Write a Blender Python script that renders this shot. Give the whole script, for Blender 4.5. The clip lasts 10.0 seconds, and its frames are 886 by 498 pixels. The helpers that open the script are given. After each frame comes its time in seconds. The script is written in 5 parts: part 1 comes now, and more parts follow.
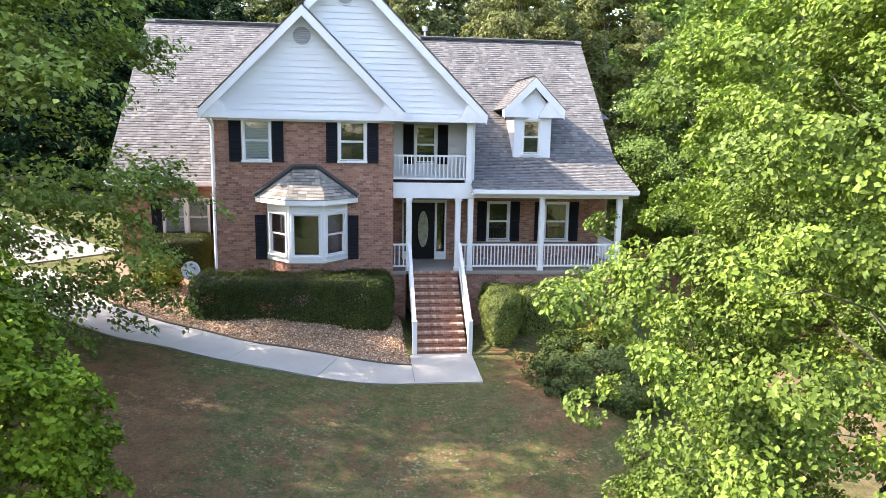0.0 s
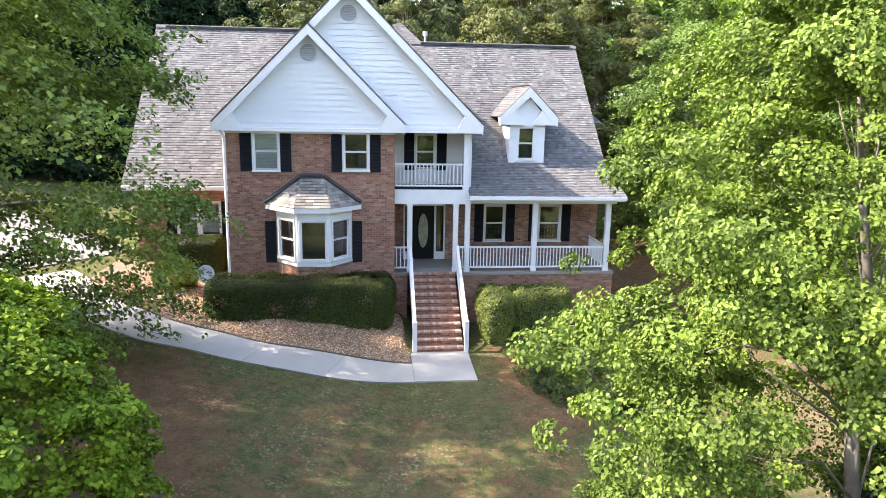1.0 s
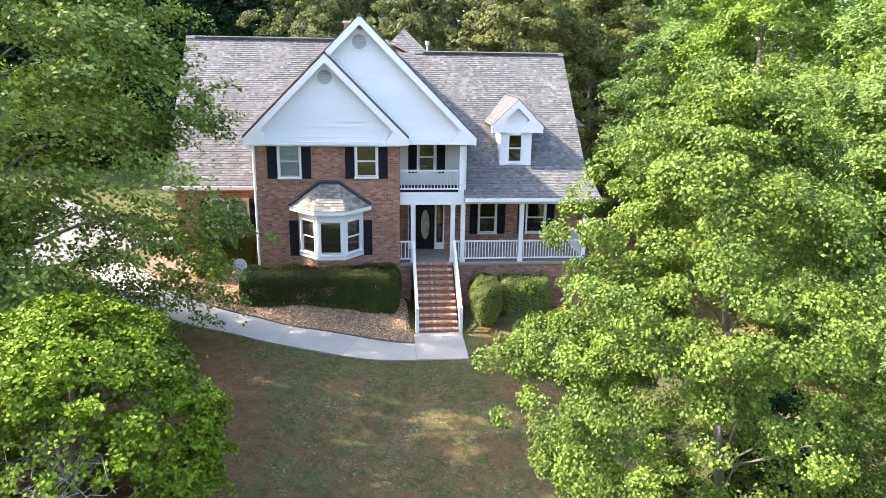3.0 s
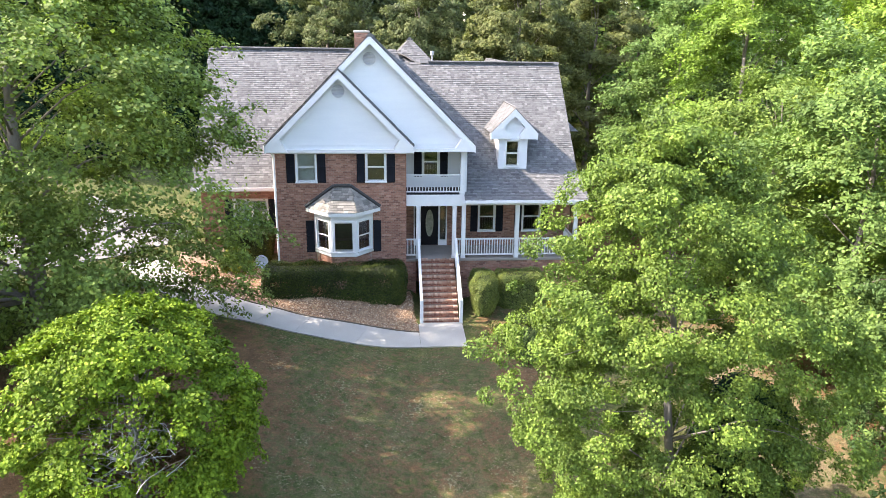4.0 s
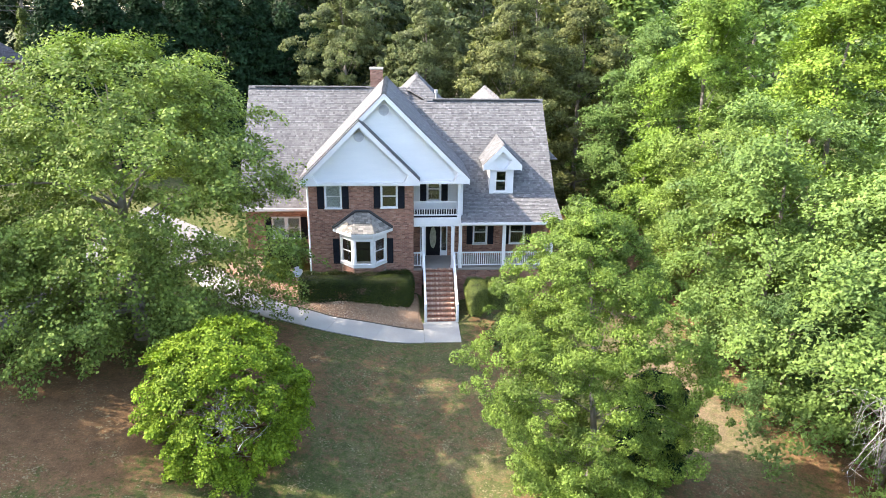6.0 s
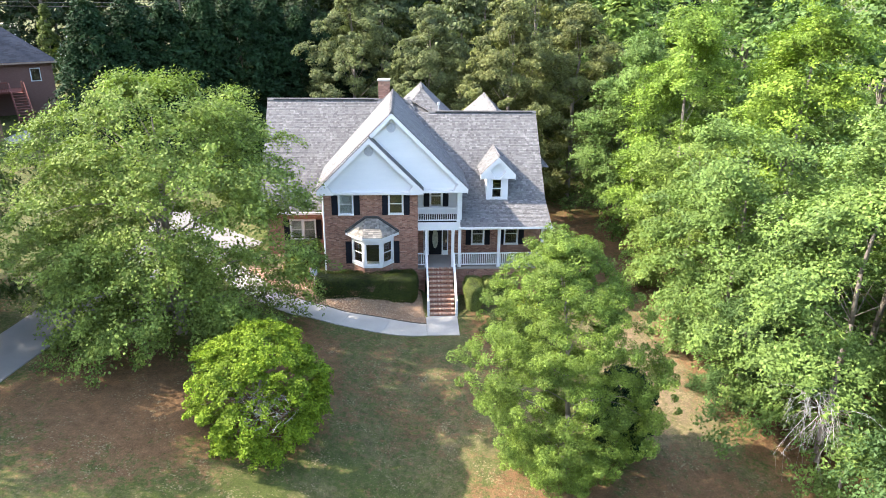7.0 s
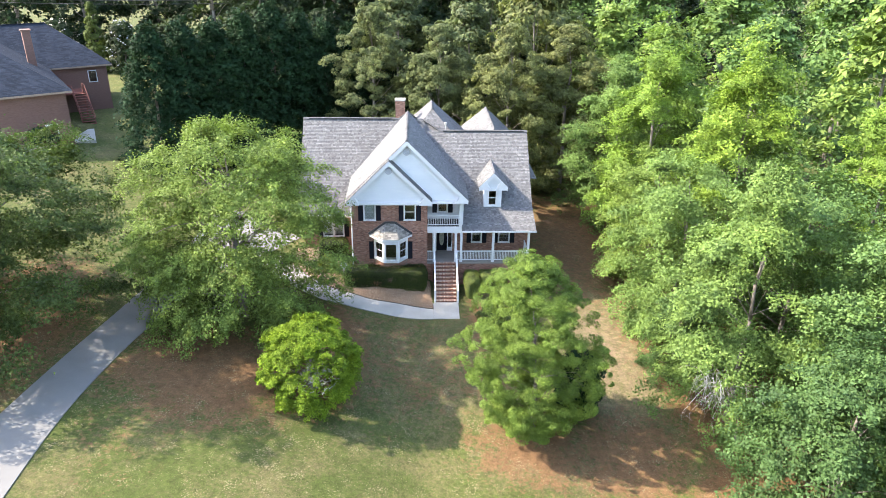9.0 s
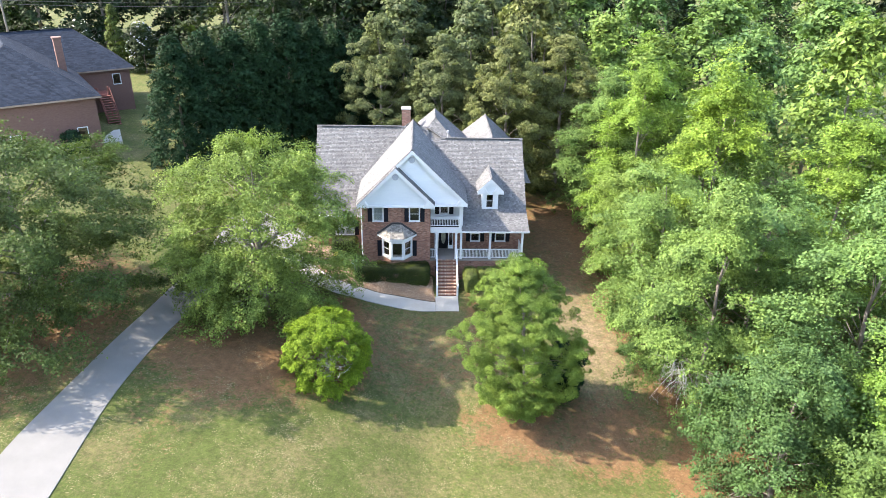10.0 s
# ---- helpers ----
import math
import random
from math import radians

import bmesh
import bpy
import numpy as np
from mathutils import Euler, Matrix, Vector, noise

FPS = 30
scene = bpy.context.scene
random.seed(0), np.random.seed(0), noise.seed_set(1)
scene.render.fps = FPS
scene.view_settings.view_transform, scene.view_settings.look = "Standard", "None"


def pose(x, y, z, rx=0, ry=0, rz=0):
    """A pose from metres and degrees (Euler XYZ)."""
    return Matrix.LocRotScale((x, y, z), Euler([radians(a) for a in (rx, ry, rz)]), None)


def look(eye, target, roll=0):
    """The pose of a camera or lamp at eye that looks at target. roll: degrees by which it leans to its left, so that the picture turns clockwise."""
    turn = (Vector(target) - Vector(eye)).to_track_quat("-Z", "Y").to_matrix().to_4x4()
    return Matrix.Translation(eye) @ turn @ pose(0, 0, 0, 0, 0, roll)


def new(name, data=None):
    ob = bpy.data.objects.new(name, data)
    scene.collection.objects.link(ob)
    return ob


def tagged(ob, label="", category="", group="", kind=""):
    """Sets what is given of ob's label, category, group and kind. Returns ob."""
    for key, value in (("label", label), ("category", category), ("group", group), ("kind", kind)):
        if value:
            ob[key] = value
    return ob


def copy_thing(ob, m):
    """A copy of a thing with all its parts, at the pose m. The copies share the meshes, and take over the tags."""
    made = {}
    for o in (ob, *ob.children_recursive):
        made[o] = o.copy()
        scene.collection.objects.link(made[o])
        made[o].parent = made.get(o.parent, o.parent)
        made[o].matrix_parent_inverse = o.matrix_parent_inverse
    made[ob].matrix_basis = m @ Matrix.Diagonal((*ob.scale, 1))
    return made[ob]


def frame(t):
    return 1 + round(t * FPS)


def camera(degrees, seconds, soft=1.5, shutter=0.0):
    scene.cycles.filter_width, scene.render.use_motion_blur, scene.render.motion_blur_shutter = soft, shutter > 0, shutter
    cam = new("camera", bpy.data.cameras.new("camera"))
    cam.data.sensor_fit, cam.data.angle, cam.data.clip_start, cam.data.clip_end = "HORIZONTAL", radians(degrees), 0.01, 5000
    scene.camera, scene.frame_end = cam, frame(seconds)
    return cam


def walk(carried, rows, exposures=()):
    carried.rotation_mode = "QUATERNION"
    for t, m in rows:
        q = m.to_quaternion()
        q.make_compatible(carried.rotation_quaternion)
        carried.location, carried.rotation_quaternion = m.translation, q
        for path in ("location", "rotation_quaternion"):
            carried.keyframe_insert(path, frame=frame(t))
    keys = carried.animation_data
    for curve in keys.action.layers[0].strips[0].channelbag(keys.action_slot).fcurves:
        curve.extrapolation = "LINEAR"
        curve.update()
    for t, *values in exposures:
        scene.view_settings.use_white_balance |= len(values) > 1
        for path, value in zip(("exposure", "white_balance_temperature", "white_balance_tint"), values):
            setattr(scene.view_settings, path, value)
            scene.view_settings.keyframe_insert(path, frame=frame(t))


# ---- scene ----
cam = camera(65.2, 10.0, soft=0.8)
PATH = [
    (0, (-2.305, -23.547, 7.019), (0.309, 0.000, 2.949), 1.09),
    (0.5, (-2.312, -24.211, 7.636), (0.340, 0.000, 3.013), 1.07),
    (1, (-2.317, -24.866, 8.310), (0.358, 0.000, 3.060), 1.05),
    (1.5, (-2.320, -25.594, 8.965), (0.361, 0.000, 3.057), 1.02),
    (2, (-2.321, -26.440, 9.575), (0.383, 0.000, 2.986), 0.98),
    (2.5, (-2.321, -27.427, 10.153), (0.418, 0.000, 2.905), 0.94),
    (4, (-2.315, -31.231, 12.086), (0.304, -0.000, 2.676), 0.82),
    (4.5, (-2.313, -32.740, 12.945), (0.230, 0.000, 2.743), 0.78),
    (5, (-2.310, -34.345, 13.967), (0.240, 0.000, 3.048), 0.75),
    (5.5, (-2.308, -36.036, 15.164), (0.267, 0.000, 3.268), 0.73),
    (7, (-2.306, -41.585, 19.672), (0.199, 0.000, 3.524), 0.72),
    (7.5, (-2.308, -43.599, 21.367), (0.133, 0.000, 3.472), 0.75),
    (8, (-2.311, -45.701, 23.084), (0.029, 0.000, 3.432), 0.80),
    (8.5, (-2.317, -47.890, 24.783), (-0.095, 0.000, 3.439), 0.86),
    (9, (-2.325, -50.154, 26.445), (-0.170, 0.000, 3.428), 0.94),
    (9.5, (-2.336, -52.466, 28.080), (-0.252, 0.000, 3.423), 1.05),
    (10, (-2.350, -54.778, 29.745), (-0.292, 0.000, 3.280), 1.18),
]
walk(cam, [(t, look(eye, target, roll)) for t, eye, target, roll in PATH], [(0.0, 2.80, 7400, 18), (10.0, 2.74, 7050, 13)])

# ---- world, sun, exposure ----
SUN = Vector((-1.0, 0.07, 0.87)).normalized()
world = bpy.data.worlds.new("sky")
scene.world = world
world.use_nodes = True
wn = world.node_tree
sky = wn.nodes.new("ShaderNodeTexSky")
sky.sky_type = "NISHITA"
sky.sun_disc = False
sky.sun_elevation = math.asin(SUN.z)
sky.sun_rotation = math.atan2(SUN.x, SUN.y)
sky.air_density, sky.dust_density, sky.ozone_density = 1.0, 1.2, 1.0
wn.links.new(sky.outputs[0], wn.nodes["Background"].inputs[0])
wn.nodes["Background"].inputs[1].default_value = 0.15
sun = new("sun", bpy.data.lights.new("sun", "SUN"))
sun.data.energy, sun.data.angle, sun.data.color = 2.4, radians(0.6), (1.0, 0.95, 0.87)
sun.matrix_world = look(SUN * 60, (0, 0, 0))

# ---- materials ----


def nodes_of(name):
    m = bpy.data.materials.new(name)
    m.use_nodes = True
    t = m.node_tree
    return m, t, t.nodes["Principled BSDF"]


def add(t, kind, **values):
    n = t.nodes.new(kind)
    for key, v in values.items():
        n.inputs[key.replace("_", " ")].default_value = v
    return n


def ramp(t, fac, stops):
    n = t.nodes.new("ShaderNodeValToRGB")
    while len(n.color_ramp.elements) < len(stops):
        n.color_ramp.elements.new(0.5)
    for e, (p, c) in zip(n.color_ramp.elements, stops):
        e.position, e.color = p, (*c, 1)
    t.links.new(fac, n.inputs[0])
    return n.outputs[0]


def mixed(t, kind, fac, a, b):
    n = t.nodes.new("ShaderNodeMix")
    n.data_type, n.blend_type = "RGBA", kind
    for slot, v in ((0, fac), (6, a), (7, b)):
        if isinstance(v, (int, float)):
            n.inputs[slot].default_value = v
        elif isinstance(v, tuple):
            n.inputs[slot].default_value = (*v, 1)
        else:
            t.links.new(v, n.inputs[slot])
    return n.outputs[2]


def noise_of(t, scale, detail=4.0, rough=0.6, coord="Object", stretch=(1, 1, 1)):
    tc = t.nodes.new("ShaderNodeTexCoord")
    mp = add(t, "ShaderNodeMapping", Scale=stretch)
    t.links.new(tc.outputs[coord], mp.inputs[0])
    n = add(t, "ShaderNodeTexNoise", Scale=scale, Detail=detail, Roughness=rough)
    t.links.new(mp.outputs[0], n.inputs["Vector"])
    return n.outputs[0]


def bumped(t, bsdf, height, strength, distance):
    b = add(t, "ShaderNodeBump", Strength=strength, Distance=distance)
    t.links.new(height, b.inputs["Height"])
    t.links.new(b.outputs[0], bsdf.inputs["Normal"])


def island(t):
    return t.nodes.new("ShaderNodeNewGeometry").outputs["Random Per Island"]


def surface(name, low, high, rough=0.7, scale=6.0, fine=60.0, bump=0.3, depth=0.004, metal=0.0, stretch=(1, 1, 1), vary=0.0):
    """A plain surface with blotches and grain between two tones."""
    m, t, b = nodes_of(name)
    big, small = noise_of(t, scale, stretch=stretch), noise_of(t, fine, 3.0, stretch=stretch)
    both = mixed(t, "MIX", 0.45, big, small)
    col = ramp(t, both, ((0.3, low), (0.7, high)))
    if vary:
        shade = ramp(t, island(t), ((0.0, (1 - vary,) * 3), (1.0, (1 + vary,) * 3)))
        col = mixed(t, "MULTIPLY", 1.0, col, shade)
    t.links.new(col, b.inputs["Base Color"])
    b.inputs["Roughness"].default_value = rough
    b.inputs["Metallic"].default_value = metal
    bumped(t, b, small, bump, depth)
    return m


def pieces(name, stops, rough=0.85, scale=14.0, bump=0.5, depth=0.006, stain=0.8):
    """Bricks, shingles and the like: a tone for each piece, grain, and large stains."""
    m, t, b = nodes_of(name)
    col = ramp(t, island(t), stops)
    grain = noise_of(t, scale, 5.0)
    col = mixed(t, "MULTIPLY", 1.0, col, ramp(t, grain, ((0.25, (0.72,) * 3), (0.75, (1.2,) * 3))))
    wide = noise_of(t, 0.7, 3.0)
    col = mixed(t, "MULTIPLY", 1.0, col, ramp(t, wide, ((0.3, (stain,) * 3), (0.7, (1.08,) * 3))))
    t.links.new(col, b.inputs["Base Color"])
    b.inputs["Roughness"].default_value = rough
    bumped(t, b, noise_of(t, scale * 5, 3.0), bump, depth)
    return m


def leafy(name, stops, glow=0.35, rough=0.6, gloss=0.16):
    """Leaves: a tone for each leaf and each clump, with light through the blade."""
    m, t, b = nodes_of(name)
    col = ramp(t, island(t), stops)
    clump = noise_of(t, 0.7, 4.0)
    col = mixed(t, "MULTIPLY", 1.0, col, ramp(t, clump, ((0.3, (0.53, 0.54, 0.68)), (0.7, (1.3, 1.2, 1.2)))))
    own = t.nodes.new("ShaderNodeObjectInfo").outputs["Random"]
    col = mixed(t, "MULTIPLY", 1.0, col, ramp(t, own, ((0.0, (0.74, 0.84, 0.95)), (1.0, (1.18, 1.1, 0.92)))))
    t.links.new(col, b.inputs["Base Color"])
    b.inputs["Roughness"].default_value = rough
    b.inputs["Specular IOR Level"].default_value = gloss
    tr = t.nodes.new("ShaderNodeBsdfTranslucent")
    t.links.new(mixed(t, "MULTIPLY", 1.0, col, (1.05, 1.18, 0.7)), tr.inputs[0])
    mix = t.nodes.new("ShaderNodeMixShader")
    mix.inputs[0].default_value = glow
    t.links.new(b.outputs[0], mix.inputs[1])
    t.links.new(tr.outputs[0], mix.inputs[2])
    t.links.new(mix.outputs[0], t.nodes["Material Output"].inputs[0])
    return m


WHITE = surface("white_paint", (0.62, 0.63, 0.64), (0.71, 0.71, 0.71), 0.45, 3.0, 40.0, 0.15, 0.002)
SIDING = surface("white_siding", (0.60, 0.62, 0.645), (0.69, 0.70, 0.71), 0.5, 1.5, 30.0, 0.15, 0.002, stretch=(0.4, 1, 2), vary=0.02)
BRICK = pieces("brick", ((0.0, (0.185, 0.090, 0.066)), (0.2, (0.265, 0.128, 0.090)), (0.55, (0.325, 0.160, 0.112)), (0.85, (0.375, 0.195, 0.140)), (1.0, (0.440, 0.255, 0.190))), 0.88)
MORTAR = surface("mortar", (0.24, 0.17, 0.13), (0.34, 0.26, 0.2), 0.95, 8.0, 90.0, 0.5, 0.004)
SHINGLE = pieces("asphalt_shingle", ((0.0, (0.085, 0.085, 0.086)), (0.25, (0.114, 0.114, 0.116)), (0.6, (0.132, 0.132, 0.133)), (0.85, (0.151, 0.149, 0.151)), (1.0, (0.189, 0.188, 0.189))), 0.92, 30.0, stain=0.85)
BAY_SHINGLE = pieces("bay_shingle", ((0.0, (0.13, 0.125, 0.115)), (0.5, (0.21, 0.20, 0.18)), (1.0, (0.33, 0.31, 0.28))), 0.92, 30.0)
bt = BAY_SHINGLE.node_tree
for link in [k for k in bt.links if k.from_socket.name == "Random Per Island"]:
    bt.links.new(bt.nodes.new("ShaderNodeObjectInfo").outputs["Random"], link.to_socket)
ROOF_FELT = surface("roof_felt", (0.05, 0.05, 0.05), (0.09, 0.085, 0.08), 0.95)
DRIP = surface("grey_roof_edge", (0.15, 0.148, 0.142), (0.21, 0.206, 0.198), 0.8)
RIDGE_DARK = surface("dark_ridge_vent", (0.03, 0.03, 0.03), (0.06, 0.06, 0.06), 0.9)
BLACK = surface("black_shutter_paint", (0.006, 0.007, 0.011), (0.010, 0.011, 0.016), 0.6, 8.0, 60.0, 0.2, 0.002)
DOOR_BLACK = surface("black_door_paint", (0.006, 0.006, 0.009), (0.011, 0.011, 0.014), 0.4)
for m in (BLACK, DOOR_BLACK):
    m.node_tree.nodes["Principled BSDF"].inputs["Specular IOR Level"].default_value = 0.15
CONCRETE = surface("concrete", (0.31, 0.297, 0.265), (0.41, 0.393, 0.352), 0.9, 0.8, 35.0, 0.4, 0.004)
# Same concrete, toned down for full sun; the shaded path keeps the paler copy.
DRIVE = surface("concrete_toned_for_sun", (0.145, 0.142, 0.134), (0.195, 0.19, 0.179), 0.9, 0.8, 35.0, 0.4, 0.004)
PORCH_FLOOR = surface("grey_porch_boards", (0.21, 0.19, 0.17), (0.29, 0.265, 0.235), 0.7, 2.0, 30.0)
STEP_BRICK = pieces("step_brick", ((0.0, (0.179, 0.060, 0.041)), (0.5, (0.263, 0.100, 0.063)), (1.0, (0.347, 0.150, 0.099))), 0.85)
METAL = surface("grey_metal", (0.35, 0.35, 0.36), (0.48, 0.48, 0.49), 0.45, metal=0.3)
BARK = surface("bark", (0.10, 0.085, 0.07), (0.22, 0.19, 0.165), 0.95, 3.0, 25.0, 1.0, 0.02, stretch=(1, 1, 0.25))
PALE_BARK = surface("pale_bark", (0.10, 0.088, 0.076), (0.20, 0.18, 0.16), 0.95, 3.0, 25.0, 0.8, 0.015, stretch=(1, 1, 0.3))
# Very dark tone that puts the rooms' shade into the colour.
INSIDE = surface("painted_room_shade", (0.05, 0.048, 0.045), (0.08, 0.075, 0.07), 0.9)
# Opaque oval door glass; its pale green blotches stand in for reflections.
PALE_OVAL = surface("painted_reflection_glass", (0.16, 0.17, 0.12), (0.42, 0.42, 0.34), 0.12, 5.0, 14.0, 0.6, 0.01)
# Paler than the riser bricks: sunlight on the treads is put into the colour.
TREAD = pieces("sunlit_tread_brick", ((0.0, (0.324, 0.172, 0.121)), (0.5, (0.456, 0.276, 0.200)), (1.0, (0.600, 0.425, 0.326))), 0.85)
BLIND = surface("window_blind", (0.55, 0.56, 0.57), (0.66, 0.67, 0.68), 0.7)
SLATE = pieces("blue_grey_shingle", ((0.0, (0.020, 0.026, 0.037)), (0.5, (0.026, 0.033, 0.047)), (1.0, (0.033, 0.041, 0.057))), 0.95, 20.0)
SLATE.node_tree.nodes["Principled BSDF"].inputs["Specular IOR Level"].default_value = 0.08
DECK_RED = surface("red_stained_timber", (0.16, 0.05, 0.035), (0.24, 0.085, 0.06), 0.8)
LEAF_MAPLE = leafy("maple_leaf", ((0.0, (0.068, 0.116, 0.020)), (0.5, (0.111, 0.187, 0.030)), (1.0, (0.171, 0.280, 0.057))), 0.24, 0.55, 0.2)
LEAF_LIME = leafy("lime_leaf", ((0.0, (0.088, 0.144, 0.008)), (0.5, (0.166, 0.250, 0.013)), (1.0, (0.261, 0.346, 0.025))), 0.13)
LEAF_OAK = leafy("oak_leaf", ((0.0, (0.099, 0.147, 0.030)), (0.5, (0.147, 0.217, 0.044)), (1.0, (0.218, 0.316, 0.075))), 0.28)
LEAF_SHADE = leafy("shade_tree_leaf", ((0.0, (0.053, 0.076, 0.018)), (0.5, (0.080, 0.118, 0.028)), (1.0, (0.121, 0.171, 0.048))), 0.35)
LEAF_WOOD = leafy("woodland_leaf", ((0.0, (0.093, 0.156, 0.036)), (0.5, (0.131, 0.217, 0.049)), (1.0, (0.183, 0.295, 0.080))), 0.25)
LEAF_COOL = leafy("cool_woodland_leaf", ((0.0, (0.052, 0.097, 0.025)), (0.5, (0.075, 0.139, 0.037)), (1.0, (0.109, 0.193, 0.061))), 0.28)
LEAF_PALE = leafy("pale_woodland_leaf", ((0.0, (0.072, 0.091, 0.032)), (0.5, (0.105, 0.135, 0.048)), (1.0, (0.159, 0.195, 0.082))), 0.25)
LEAF_BRIGHT = leafy("bright_woodland_leaf", ((0.0, (0.108, 0.184, 0.029)), (0.5, (0.152, 0.257, 0.041)), (1.0, (0.212, 0.348, 0.065))), 0.28)
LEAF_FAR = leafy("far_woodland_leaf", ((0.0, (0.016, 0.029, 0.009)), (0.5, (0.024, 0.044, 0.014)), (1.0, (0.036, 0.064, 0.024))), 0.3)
LEAF_DARK = leafy("dark_conifer_needles", ((0.0, (0.009, 0.024, 0.009)), (0.5, (0.016, 0.041, 0.016)), (1.0, (0.023, 0.059, 0.027))), 0.1, 0.7, 0.08)
LEAF_HEDGE = leafy("hedge_leaf", ((0.0, (0.024, 0.041, 0.008)), (0.5, (0.052, 0.074, 0.013)), (1.0, (0.105, 0.123, 0.023))), 0.2, 0.4)
LEAF_BOX = leafy("pale_hedge_leaf", ((0.0, (0.085, 0.126, 0.024)), (0.5, (0.170, 0.222, 0.048)), (1.0, (0.287, 0.328, 0.094))), 0.2, 0.4)
LEAF_JUNIPER = leafy("juniper_leaf", ((0.0, (0.040, 0.070, 0.018)), (0.5, (0.070, 0.112, 0.028)), (1.0, (0.115, 0.160, 0.045))), 0.15)
LEAF_YELLOW = leafy("yellow_shrub_leaf", ((0.0, (0.07, 0.10, 0.01)), (0.5, (0.17, 0.2, 0.02)), (1.0, (0.28, 0.29, 0.04))), 0.3)


def glass_material():
    m, t, b = nodes_of("window_glass")
    b.inputs["Base Color"].default_value = (0.85, 0.9, 0.88, 1)
    b.inputs["Roughness"].default_value = 0.02
    b.inputs["Transmission Weight"].default_value = 1.0
    b.inputs["IOR"].default_value = 1.75
    bumped(t, b, noise_of(t, 1.2, 2.0), 0.03, 0.02)
    return m


GLASS = glass_material()


def spots_mask(t, sep, spots):
    """A soft mask that is one inside the given ellipses: centre, half sizes, weight."""
    bare = None
    for x, y, rx, ry, k in spots:
        parts = []
        for axis, c, r in ((0, x, rx), (1, y, ry)):
            s = t.nodes.new("ShaderNodeMath")
            s.operation = "SUBTRACT"
            t.links.new(sep.outputs[axis], s.inputs[0])
            s.inputs[1].default_value = c
            d = t.nodes.new("ShaderNodeMath")
            d.operation = "DIVIDE"
            t.links.new(s.outputs[0], d.inputs[0])
            d.inputs[1].default_value = r
            p = t.nodes.new("ShaderNodeMath")
            p.operation = "MULTIPLY"
            t.links.new(d.outputs[0], p.inputs[0])
            t.links.new(d.outputs[0], p.inputs[1])
            parts.append(p.outputs[0])
        r2 = t.nodes.new("ShaderNodeMath")
        r2.operation = "ADD"
        t.links.new(parts[0], r2.inputs[0])
        t.links.new(parts[1], r2.inputs[1])
        f = t.nodes.new("ShaderNodeMapRange")
        f.inputs[1].default_value, f.inputs[2].default_value = 1.7, 0.0
        f.inputs[3].default_value, f.inputs[4].default_value = 0.0, k
        t.links.new(r2.outputs[0], f.inputs[0])
        if bare is None:
            bare = f.outputs[0]
        else:
            mx = t.nodes.new("ShaderNodeMath")
            mx.operation = "MAXIMUM"
            t.links.new(bare, mx.inputs[0])
            t.links.new(f.outputs[0], mx.inputs[1])
            bare = mx.outputs[0]
    return bare


